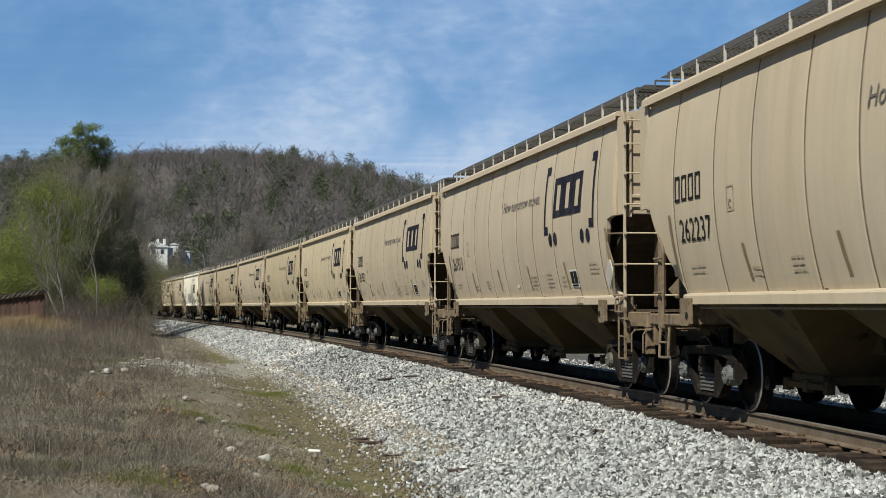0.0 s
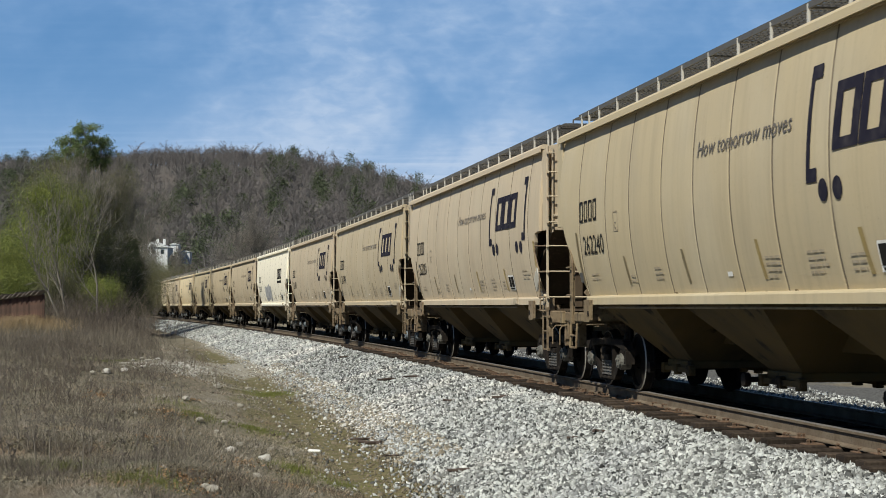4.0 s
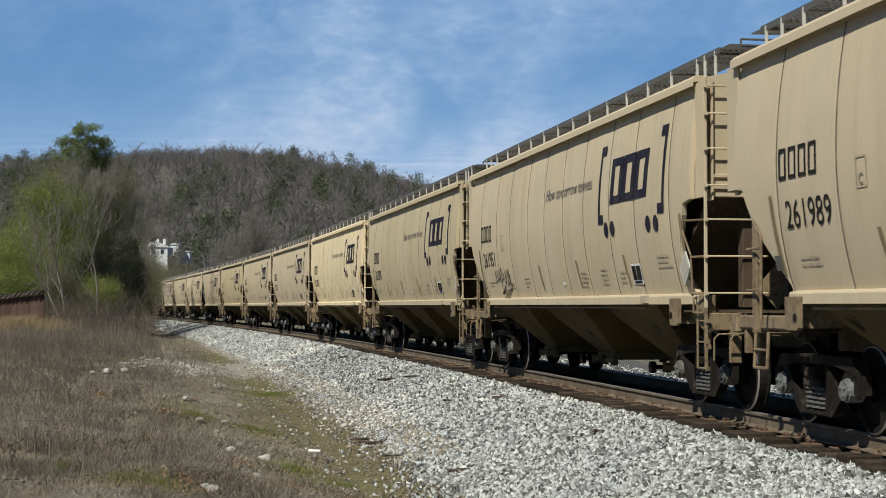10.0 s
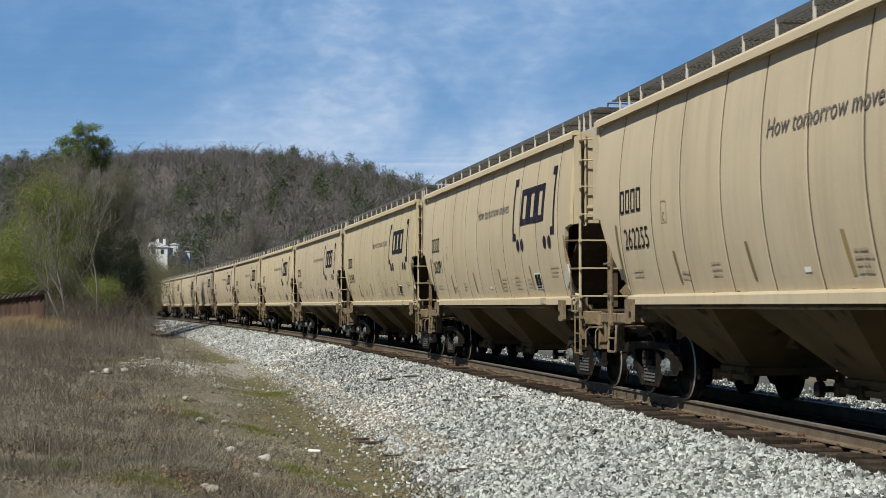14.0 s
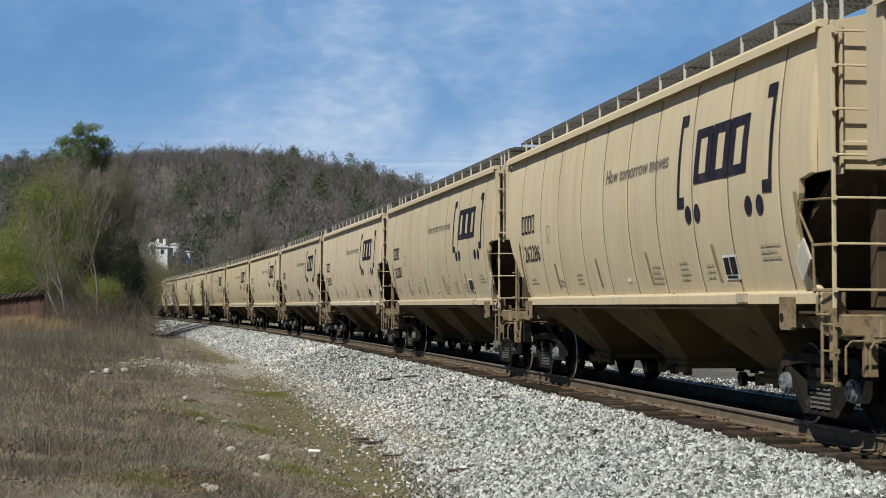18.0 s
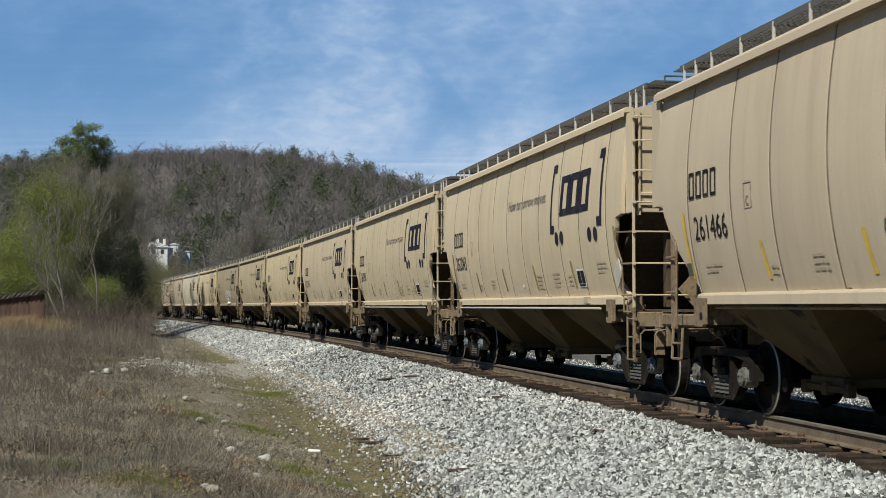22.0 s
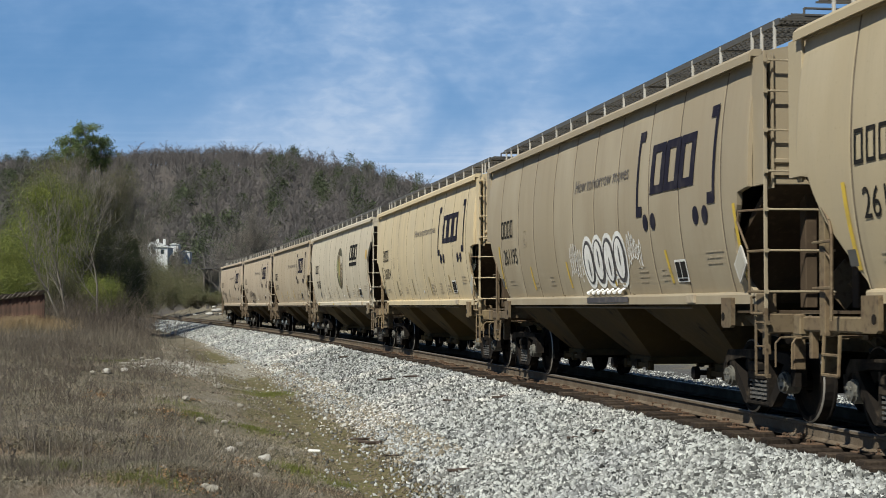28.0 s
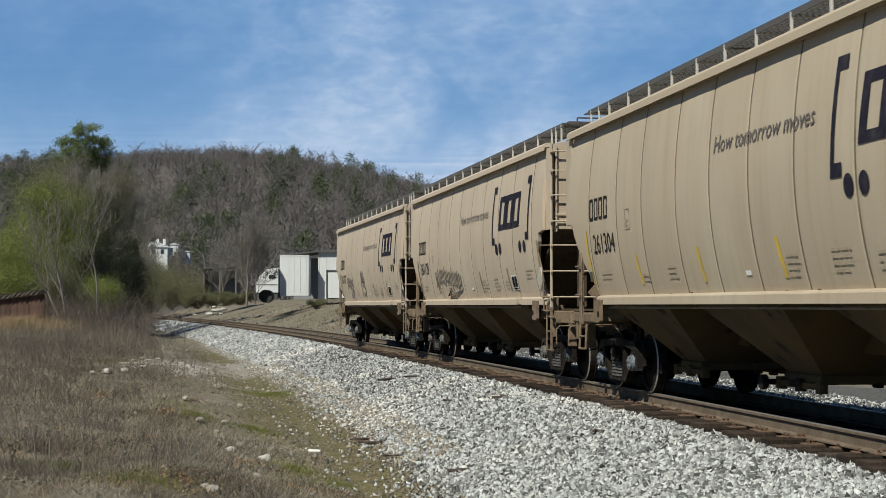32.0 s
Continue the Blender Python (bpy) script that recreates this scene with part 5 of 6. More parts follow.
def build_grass():
    tagged(blades("dry_grass", 430000, 12, 150, 5.6, 40, 0.015, 0.085, 0.0034, 21, M_GRASS, lean=1.7, right=0.0), "matted dry tan winter grass on the bank", "grass", kind="stuff")
    tagged(blades("weeds", 40000, 14, 150, 6.4, 40, 0.08, 0.34, 0.0022, 22, M_STALK, lean=0.6, clump=0.5, right=-0.04), "dead grey-brown weed stalks on the bank", "weeds", kind="stuff")
    tagged(blades("pale_straw", 26000, 13, 90, 6.0, 40, 0.08, 0.30, 0.0024, 27, M_PALESTALK, lean=0.6, clump=0.45, right=-0.04), "clumps of bleached straw on the bank", "grass", kind="stuff")
    # low dark blades stand in for the dark gaps between grass clumps
    tagged(blades("dark_thatch", 70000, 12, 90, 5.6, 40, 0.03, 0.14, 0.0045, 28, M_DARKBLADE, lean=0.8, clump=0.35, right=-0.02), "patches of low dark brown blades on the bank", "grass", kind="stuff")
    tagged(blades("ditch_grass", 90000, 12, 90, 4.5, 6.8, 0.02, 0.08, 0.0030, 23, M_BRUSH, lean=0.8, clump=-0.4, right=0.08), "short olive grass in the ditch", "grass", kind="stuff")
    tagged(blades("far_bank_grass", 60000, 60, 190, -40, -4.2, 0.05, 0.22, 0.006, 24, M_GRASS, lean=1.1, edge=-0.25, right=0.02), "dry brown grass on the bank beyond the track", "grass", kind="stuff")
    tagged(blades("tall_weeds", 70000, 38, 130, 8.0, 40, 0.25, 0.95, 0.0028, 25, M_BROWNWEED, lean=0.4, edge=-0.3, right=-0.1, clump=-0.5, fade=25.0), "tall brown weeds before the trees", "weeds", kind="stuff")
    patch("fallen_leaves", "brown dead leaves strewn over the bank", [(px, py, 1.4) for px in range(20, 460, 70) for py in (640, 680, 730, 790, 850) if px < 80 + (py - 560) * 1.5], 160, 0.03, 0.014, 35, M_CLOD, True)
    patch("green_grass", "low green grass and moss on the bank", ((235, 850, 0.7), (285, 860, 0.4), (310, 720, 0.7), (450, 760, 0.6), (480, 700, 0.9), (120, 830, 0.5), (190, 640, 1.0), (520, 830, 0.5), (600, 860, 0.5), (350, 735, 0.5)), 5200, 0.07, 0.004, 31, M_GREENGRASS)
    patch("leaf_litter", "orange-brown dead leaves on the bank", ((262, 775, 0.35), (375, 872, 0.35), (340, 708, 0.4), (250, 862, 0.5), (430, 820, 0.5), (300, 730, 0.6), (180, 700, 0.6), (500, 860, 0.5), (330, 850, 0.5)), 700, 0.03, 0.016, 32, M_DEADLEAF, True)
    patch("golden_grass", "tall golden-brown dry grass by the fence", ((62, 590, 1.8), (95, 585, 1.9), (35, 597, 1.5), (120, 584, 1.2)), 2800, 1.1, 0.008, 33, M_GOLDGRASS)
    rng = random.Random(5)
    stray = [(rng.uniform(0, 330), rng.uniform(600, 840), rng.uniform(0.25, 0.6)) for _ in range(44)]
    for i, (px, py, h) in enumerate(((293, 650, 1.1), (328, 660, 1.3), (345, 655, 1.1), (300, 600, 1.0), (312, 605, 0.9), (360, 645, 0.7), (270, 690, 0.7), (385, 690, 0.6), (205, 700, 0.8), (165, 820, 0.35), (280, 845, 0.4), (185, 790, 0.5), (240, 725, 0.6), *stray)):
        p = ray_ground(px, py)
        bm = B()
        top = Vector((rng.uniform(-0.1, 0.1), 0, h))
        rod(bm, (0, 0, -0.03), top, 0.010, 5, 0.005)
        for k in range(7):
            q = top * rng.uniform(0.35, 0.95)
            d = Vector((rng.uniform(-1, 1), rng.uniform(-1, 1), rng.uniform(0.6, 1.4))).normalized() * rng.uniform(0.1, 0.25) * h
            rod(bm, q, q + d, 0.005, 4, 0.002)
            bmesh.ops.create_icosphere(bm, subdivisions=1, radius=0.012, matrix=Matrix.Translation(q + d))
        ob = part("dead_weed", bm, M_STALK)
        ob.matrix_world = Matrix.Translation(p)
        tagged(ob, "tall dead branching weed stalk on the bank", "weed", "dead weed stalks")


def build_brambles():
    """Low tangles of dead canes on the bank, tallest before the trees."""
    rng = random.Random(19)
    spots = [(rng.uniform(120, 268), rng.uniform(572, 590), rng.uniform(0.9, 1.5)) for _ in range(16)]
    spots += [(rng.uniform(150, 275), rng.uniform(588, 612), rng.uniform(0.7, 1.1)) for _ in range(12)]
    spots += [(rng.uniform(-10, 250), rng.uniform(600, 650), rng.uniform(0.4, 0.85)) for _ in range(24)]
    spots += [(rng.uniform(-10, 300), rng.uniform(655, 720), rng.uniform(0.2, 0.5)) for _ in range(22)]
    spots += [(rng.uniform(-10, 360), rng.uniform(730, 850), rng.uniform(0.12, 0.3)) for _ in range(14)]
    spots += [(268, 668, 0.5), (258, 672, 0.45), (330, 642, 0.6), (100, 690, 0.5), (90, 695, 0.45)]
    tall, low = ([], []), ([], [])
    # twiggy brush at the feet of the trees: direction, distance and height
    brush = [(rng.uniform(78, 232), rng.uniform(90, 95), rng.uniform(1.4, 2.9)) for _ in range(22)]
    for px, py, h in spots + brush:
        p = ray_ground(px, py) if py > 500 else on_ground(*at_xy((px - 784) / 2785.15 * py, py))
        segs = []
        wide = h * rng.uniform(0.9, 1.7)
        thin = max(0.0030, p.y * 0.00011)
        for _ in range(46):
            q = Vector((rng.gauss(0, 0.45) * wide, rng.gauss(0, 0.45) * wide, -0.03))
            d = Vector((rng.uniform(-0.5, 0.5), rng.uniform(-0.5, 0.5), 1)).normalized()
            length = h * rng.uniform(0.45, 1.1)
            for k in range(3):
                e = q + d * length / 3
                segs.append((q, e, thin * (1.3 - 0.3 * k), thin * (1.0 - 0.3 * k)))
                if rng.random() < 0.7:
                    g = (d + Vector((rng.uniform(-1, 1), rng.uniform(-1, 1), rng.uniform(-0.3, 0.6)))).normalized()
                    segs.append((e, e + g * length * rng.uniform(0.15, 0.4), thin * 0.8, thin * 0.4))
                q = e
                d = (d + Vector((rng.uniform(-0.6, 0.6), rng.uniform(-0.6, 0.6), -0.25 * k))).normalized()
        v, f = limb_arrays(segs, 9.0)
        kept = tall if h > 0.65 else low
        kept[1].append(f + sum(len(c) for c in kept[0]))
        kept[0].append(v + np.array(p))
    tagged(arrays("tall_brambles", np.concatenate(tall[0]), np.concatenate(tall[1]), M_BRAMBLE), "tall tangles of dead brown canes before the trees", "brambles", kind="stuff")
    tagged(arrays("low_brambles", np.concatenate(low[0]), np.concatenate(low[1]), M_BRAMBLE), "low dead brown brambles on the bank", "brambles", kind="stuff")


build_grass()


# ---- trees ----
def limbs(rng, p, d, length, r, depth, out, tips, droop=0.0, forks=(3, 5), wander=0.25, gain=0.62):
    """Grows a limb in short tapered pieces, forking on the way."""
    steps = 4 if depth > 1 else 3
    for i in range(steps):
        q = p + d * (length / steps)
        r2 = r * (0.80 if i < steps - 1 else 0.55)
        out.append((p, q, r, r2))
        if depth > 0 and i > 0 or depth > 2 and i == 0 and steps > 3:
            for _ in range(rng.randint(*forks) if i == steps - 1 else rng.randint(1, 2)):
                side = Vector((rng.uniform(-1, 1), rng.uniform(-1, 1), rng.uniform(-0.2, 0.9) - droop)).normalized()
                nd = (d * 0.7 + side * 0.8).normalized()
                limbs(rng, q, nd, length * gain * rng.uniform(0.7, 1.15), r2 * 0.6, depth - 1, out, tips, droop, forks, wander, gain)
        p, r = q, r2
        d = (d + Vector((rng.uniform(-1, 1), rng.uniform(-1, 1), rng.uniform(-0.5, 0.9))) * wander).normalized()
    tips.append((p, d))


def limb_arrays(segs, thin=0.0, sides=5):
    v, t = [], []
    for p, q, r, r2 in segs:
        if r < thin:
            n = 3
        else:
            n = sides
        z = (q - p).normalized()
        x = z.orthogonal().normalized()
        y = z.cross(x)
        k = len(v)
        for c, rr in ((p, r), (q, r2)):
            for i in range(n):
                a = 2 * math.pi * i / n
                v.append(c + (x * math.cos(a) + y * math.sin(a)) * rr)
        for i in range(n):
            j = (i + 1) % n
            t += [(k + i, k + j, k + n + j), (k + i, k + n + j, k + n + i)]
    return np.array([tuple(c) for c in v]), np.array(t)


def leaf_arrays(rng, centres, per, spread, size):
    """Small leaves round each centre."""
    c = np.repeat(np.array([tuple(p) for p in centres]), per, 0)
    n = len(c)
    c = c + rng.normal(0, 1, (n, 3)) * spread
    a, b = rng.normal(size=(n, 3)), rng.normal(size=(n, 3))
    a /= np.linalg.norm(a, axis=1)[:, None]
    b -= a * (a * b).sum(1)[:, None]
    b /= np.linalg.norm(b, axis=1)[:, None]
    sz = size * rng.uniform(0.6, 1.4, (n, 1))
    v = np.empty((n, 3, 3))
    v[:, 0], v[:, 1], v[:, 2] = c - a * sz, c + b * sz * 0.55, c + a * sz
    return v.reshape(-1, 3), np.arange(n * 3).reshape(n, 3)


def tree(name, label, base, h, seed, r=0.16, depth=3, leaf=None, per=0, spread=0.3, size=0.08, first=0.35, lean=(0, 0), forks=(3, 4), bark=None, gain=0.62, category="tree", group="", slim=0.75):
    rng = random.Random(seed)
    t = tagged(new(name), label, category, group)
    t.location = base
    segs, tips = [], []
    limbs(rng, Vector((0, 0, -0.2)), Vector((lean[0], lean[1], 1)).normalized(), h * 0.55, r, depth, segs, tips, 0.0, forks, 0.22, gain)
    top = max(q.z for _, q, _, _ in segs)
    k = h / top
    k = Vector((k * slim, k * slim, k))
    segs = [(p * k, q * k, a, b) for p, q, a, b in segs]
    thick = [s for s in segs if s[2] > r * 0.1]
    thin = [s for s in segs if s[2] <= r * 0.1]
    v, f = limb_arrays(thick)
    arrays("trunk", v, f, bark or M_BARK).parent = t
    if thin:
        v, f = limb_arrays([(p, q, max(a, 0.012), max(b, 0.008)) for p, q, a, b in thin], 9.0)
        tw = arrays("twig_work", v, f, M_TWIG)
        tw.parent = t
        tagged(tw, kind="stuff")
    if leaf and per:
        pts = [p * k for p, _ in tips if p.z * k.z > h * first]
        v, f = leaf_arrays(np.random.default_rng(seed), pts, int(per * 3.2), spread, size * 0.74)
        cr = arrays("crown", v, f, leaf)
        cr.parent = t
        tagged(cr, kind="stuff")
    return t


def conifer(name, label, base, h, seed, width, leaf, first=0.1, bare=0.0, group="", category="tree"):
    """A straight stem with whorls of short boughs set with needle tufts."""
    rng = random.Random(seed)
    t = tagged(new(name), label, category, group)
    t.location = base
    segs = [(Vector((0, 0, -0.2)), Vector((0.1, 0, h * 0.5)), 0.02 * h * 0.8, 0.012 * h), (Vector((0.1, 0, h * 0.5)), Vector((0, 0.1, h)), 0.012 * h, 0.02)]
    cents = []
    z = h * max(first, bare)
    while z < h * 0.99:
        k = (z / h - first) / (1 - first)
        reach = width * (1 - k) ** 0.65 * rng.uniform(0.5, 1.05) + 0.15
        if bare:
            k = (z / h - bare) / (1 - bare)
            reach = width * (1 - k ** 3) ** 0.5 * min(1, 0.35 + 1.6 * k) * rng.uniform(0.4, 1.1) + 0.2
        for _ in range(3):
            a = rng.uniform(0, 2 * math.pi)
            q = Vector((math.cos(a) * reach, math.sin(a) * reach, z + reach * rng.uniform(-0.1, 0.5)))
            segs.append((Vector((0, 0, z)), q, 0.03, 0.01))
            for e in range(4):
                cents.append(Vector((0, 0, z)).lerp(q, 0.35 + 0.65 * e / 3))
        z += h * rng.uniform(0.018, 0.035) * (0.45 if bare else 1)
    v, f = limb_arrays(segs)
    arrays("trunk", v, f, M_BARK).parent = t
    v, f = leaf_arrays(np.random.default_rng(seed), cents, 92 if not bare else 34, 0.25 * width / 2 if not bare else 0.14, 0.07 if not bare else 0.082)
    cr = arrays("crown", v, f, leaf)
    cr.parent = t
    tagged(cr, kind="stuff")
    return t


def bush(name, label, base, w, h, seed, leaf, per=10, size=0.09, group="", twiggy=True):
    rng = random.Random(seed)
    t = tagged(new(name), label, "bush", group)
    t.location = base
    segs, cents = [], []
    for i in range(16):
        a, e = rng.uniform(0, 2 * math.pi), rng.uniform(0.35, 1.0)
        q = Vector((math.cos(a) * w * 0.5 * e, math.sin(a) * w * 0.5 * e, h * rng.uniform(0.45, 1.0) * (1.1 - 0.5 * e)))
        m = q * 0.5 + Vector((rng.uniform(-0.2, 0.2), rng.uniform(-0.2, 0.2), 0.1))
        segs += [(Vector((rng.uniform(-0.2, 0.2), rng.uniform(-0.2, 0.2), -0.1)), m, 0.03, 0.02), (m, q, 0.02, 0.008)]
        for k in range(7):
            d = Vector((rng.uniform(-1, 1), rng.uniform(-1, 1), rng.uniform(-0.3, 1))) * 0.22 * h
            c = m.lerp(q, rng.uniform(0.1, 1)) if k else q * rng.uniform(0.15, 0.5)
            segs.append((c, c + d, 0.012, 0.006))
            cents += [c + d, c + d * 0.5]
    v, f = limb_arrays(segs, 9.0)
    arrays("stem_work", v, f, M_TWIG).parent = t
    if per:
        v, f = leaf_arrays(np.random.default_rng(seed), cents, int(per * 3.4), 0.10 * h, size * 0.74)
        cr = arrays("crown", v, f, leaf)
        cr.parent = t
        tagged(cr, kind="stuff")
    return t


def build_trees():
    conifer("pine_tree", "tall pine with a dense round dark green top", px_place(148, 555, 122), 14.7, 31, 1.75, M_NEEDLE, bare=0.78)
    conifer("pine_tree", "slim pine beside the taller one", px_place(176, 555, 124), 13.9, 33, 1.2, M_NEEDLE, bare=0.82)
    conifer("pine_tree", "shorter pine with yellowing needles", px_place(122, 555, 122), 13.6, 34, 1.6, M_NEEDLE, bare=0.72)
    tree("bare_tree", "leafless pale-barked tree with spreading limbs", px_place(118, 560, 96.5), 8.6, 41, 0.10, 3, forks=(2, 3), bark=M_PALEBARK, lean=(-0.22, 0))
    tree("bare_tree", "leafless grey tree among the pines", px_place(172, 560, 97.5), 9.2, 42, 0.09, 3, forks=(2, 4), bark=M_PALEBARK)
    tree("bare_tree", "leaning leafless tree with pale limbs", px_place(106, 560, 95.5), 7.2, 43, 0.09, 3, lean=(-0.6, 0), forks=(2, 3), bark=M_PALEBARK)
    tree("bare_tree", "tall twiggy leafless tree", px_place(150, 560, 115), 12.6, 48, 0.14, 4, forks=(3, 4))
    tree("bare_tree", "twiggy leafless tree at the wood's edge", px_place(205, 560, 120), 11.2, 49, 0.13, 4, forks=(3, 4))
    tree("bare_tree", "leafless tree behind the cedars", px_place(232, 560, 138), 9.8, 50, 0.13, 4, forks=(3, 4))
    tree("leafing_tree", "slender tree coming into yellow-green leaf", px_place(88, 560, 108), 10.2, 44, 0.12, 4, M_FRESH, 18, 0.45, 0.062, 0.25, forks=(2, 3), slim=0.55)
    tree("leafing_tree", "slender tree coming into sparse green leaf", px_place(104, 560, 116), 12.0, 45, 0.13, 4, M_BRUSH, 9, 0.45, 0.06, 0.3, forks=(2, 3), slim=0.55)
    tree("leafing_tree", "small tree with olive spring leaves", px_place(34, 560, 106), 5.6, 46, 0.10, 4, M_FRESH, 24, 0.4, 0.06, 0.2, forks=(2, 3), slim=0.55)
    tree("leafing_tree", "tree with sparse brown-green leaves", px_place(140, 560, 120), 12.8, 47, 0.12, 4, M_BRUSH, 12, 0.5, 0.06, 0.2, forks=(2, 3), slim=0.55)
    tree("leafing_tree", "broad tree with olive-brown buds", px_place(185, 560, 118), 11.6, 54, 0.12, 4, M_BRUSH, 16, 0.5, 0.055, 0.2, forks=(2, 4), slim=0.55)
    tree("leafing_tree", "slim tree leafing yellow-green at the field edge", px_place(62, 560, 112), 7.6, 55, 0.10, 4, M_FRESH, 18, 0.45, 0.062, 0.2, forks=(2, 3), slim=0.55)
    conifer("cedar_tree", "dark dense evergreen cedar", px_place(208, 560, 126), 7.6, 51, 1.7, M_CEDAR, 0.02)
    conifer("cedar_tree", "dark evergreen cedar with a full skirt", px_place(182, 560, 124), 6.4, 52, 1.8, M_CEDAR, 0.02)
    conifer("cedar_tree", "broad low dark cedar", px_place(230, 560, 134), 6.6, 53, 1.7, M_CEDAR, 0.02)
    conifer("cedar_tree", "brown-green cedar below the hillside house", px_place(238, 545, 190), 6.4, 56, 1.8, M_BRUSH, 0.02)
    for i, (px, py, y, w, h, m, per) in enumerate((
            (15, 545, 101, 4.4, 4.8, M_FRESH, 15), (52, 545, 105, 4.2, 6.2, M_FRESH, 13), (-25, 545, 103, 4.4, 3.8, M_FRESH, 12), (90, 545, 108, 3.2, 8.2, M_FRESH, 8), (15, 555, 100, 3.6, 3.6, M_FRESH, 14), (55, 555, 103, 3.4, 3.0, M_FRESH, 12), (-20, 560, 100, 4.0, 4.4, M_FRESH, 10), (40, 560, 112, 4.0, 5.4, M_FRESH, 8),
            # M_CEDAR shrubs here are added to give the wood its shaded, dark inside
            (112, 560, 112, 4.0, 8.4, M_CEDAR, 9), (150, 560, 115, 5.0, 9.6, M_CEDAR, 8), (188, 560, 112, 4.4, 7.8, M_CEDAR, 10), (62, 560, 114, 4.0, 5.6, M_CEDAR, 8), (212, 560, 122, 4.4, 6.6, M_CEDAR, 10), (95, 560, 100, 2.6, 2.2, M_BRUSH, 8), (130, 560, 100, 2.6, 2.2, M_BRUSH, 6), (172, 556, 104, 2.4, 2.6, M_FRESH, 8), (95, 560, 99, 2.6, 3.6, M_BRUSH, 9), (70, 556, 104, 3.4, 4.6, M_FRESH, 11), (190, 556, 108, 2.4, 2.2, M_BRUSH, 10),
            (200, 560, 118, 3.4, 3.4, M_BRUSH, 9), (235, 556, 150, 4.2, 5.0, M_BRUSH, 12), (258, 556, 165, 4.6, 6.2, M_BRUSH, 10), (215, 560, 140, 4.4, 6.2, M_BRUSH, 9),
            (278, 550, 185, 5.0, 4.6, M_BRUSH, 9), (305, 548, 190, 5.0, 4.2, M_BRUSH, 8), (330, 545, 186, 4.6, 3.6, M_BRUSH, 7), (350, 545, 180, 4.0, 2.2, M_BRUSH, 8),
            (378, 540, 178, 3.6, 1.5, M_BRUSH, 6), (405, 540, 172, 3.4, 1.4, M_BRUSH, 6), (425, 538, 168, 3.2, 1.5, M_BRUSH, 6), (250, 556, 190, 5.2, 4.4, M_FRESH, 4),
            (300, 545, 205, 6.0, 6.2, M_BRUSH, 5), (340, 540, 210, 6.0, 5.4, M_BRUSH, 4), (270, 550, 215, 6.4, 7.4, M_BRUSH, 5), (236, 520, 250, 5.0, 9.0, M_BRUSH, 16), (250, 520, 262, 4.4, 7.6, M_BRUSH, 16), (262, 520, 245, 4.4, 5.8, M_BRUSH, 14), (276, 520, 240, 4.6, 4.8, M_BRUSH, 14), (292, 520, 238, 5.0, 4.0, M_BRUSH, 12), (310, 520, 236, 5.0, 4.6, M_BRUSH, 10),
            (560, 545, 120, 1.8, 0.7, M_BRUSH, 3), (615, 560, 95, 1.4, 0.6, M_BRUSH, 3))):
        bush("bush", "tangled leafing roadside bush" if m is M_FRESH else "tall dark shrub added to darken the inside of the wood" if m is M_CEDAR else "tangled olive-brown winter bush", px_place(px, py, y), w, h, 60 + i, m, per * (5 if m is M_FRESH else 3), 0.066 if m is M_FRESH else 0.06 if y < 140 else 0.085, "bushes by the line")
    tree("bare_tree", "leafless multi-stemmed tree before the white shed", px_place(437, 538, 146), 9.4, 71, 0.13, 4, forks=(3, 4))
    tree("bare_tree", "small leafless tree by the shed", px_place(452, 536, 150), 7.2, 72, 0.09, 4, forks=(3, 4))
    tree("bare_tree", "leafless tree on the far bank", px_place(395, 536, 190), 8.6, 73, 0.12, 4, forks=(2, 4))
    tree("bare_tree", "slim leafless tree by the hedge", px_place(318, 536, 225), 9.0, 74, 0.12, 4, forks=(2, 4))
    tree("bare_tree", "leafless tree below the hillside house", px_place(262, 536, 230), 9.5, 75, 0.12, 4, forks=(2, 4))


build_trees()
build_brambles()


# ---- hill ----
def hill_z(x, y):
    d = 784 + 2785.15 * x / np.maximum(y, 1.0)
    ridge = np.interp(d, [-900, -400, 0, 100, 250, 450, 600, 700, 780, 900, 1050, 1200, 1400, 1700, 2400], [456, 366, 315, 308, 301, 304, 320, 342, 364, 408, 455, 488, 510, 520, 530])
    top = EYE.z + (541.75 - ridge) / 2785.15 * 650
    return -2 + (top + 2) * smooth(235, 660, y) * (1 - 0.25 * smooth(660, 1100, y)) + 1.2 * np.sin(0.05 * x + 0.02 * y) * smooth(260, 330, y)


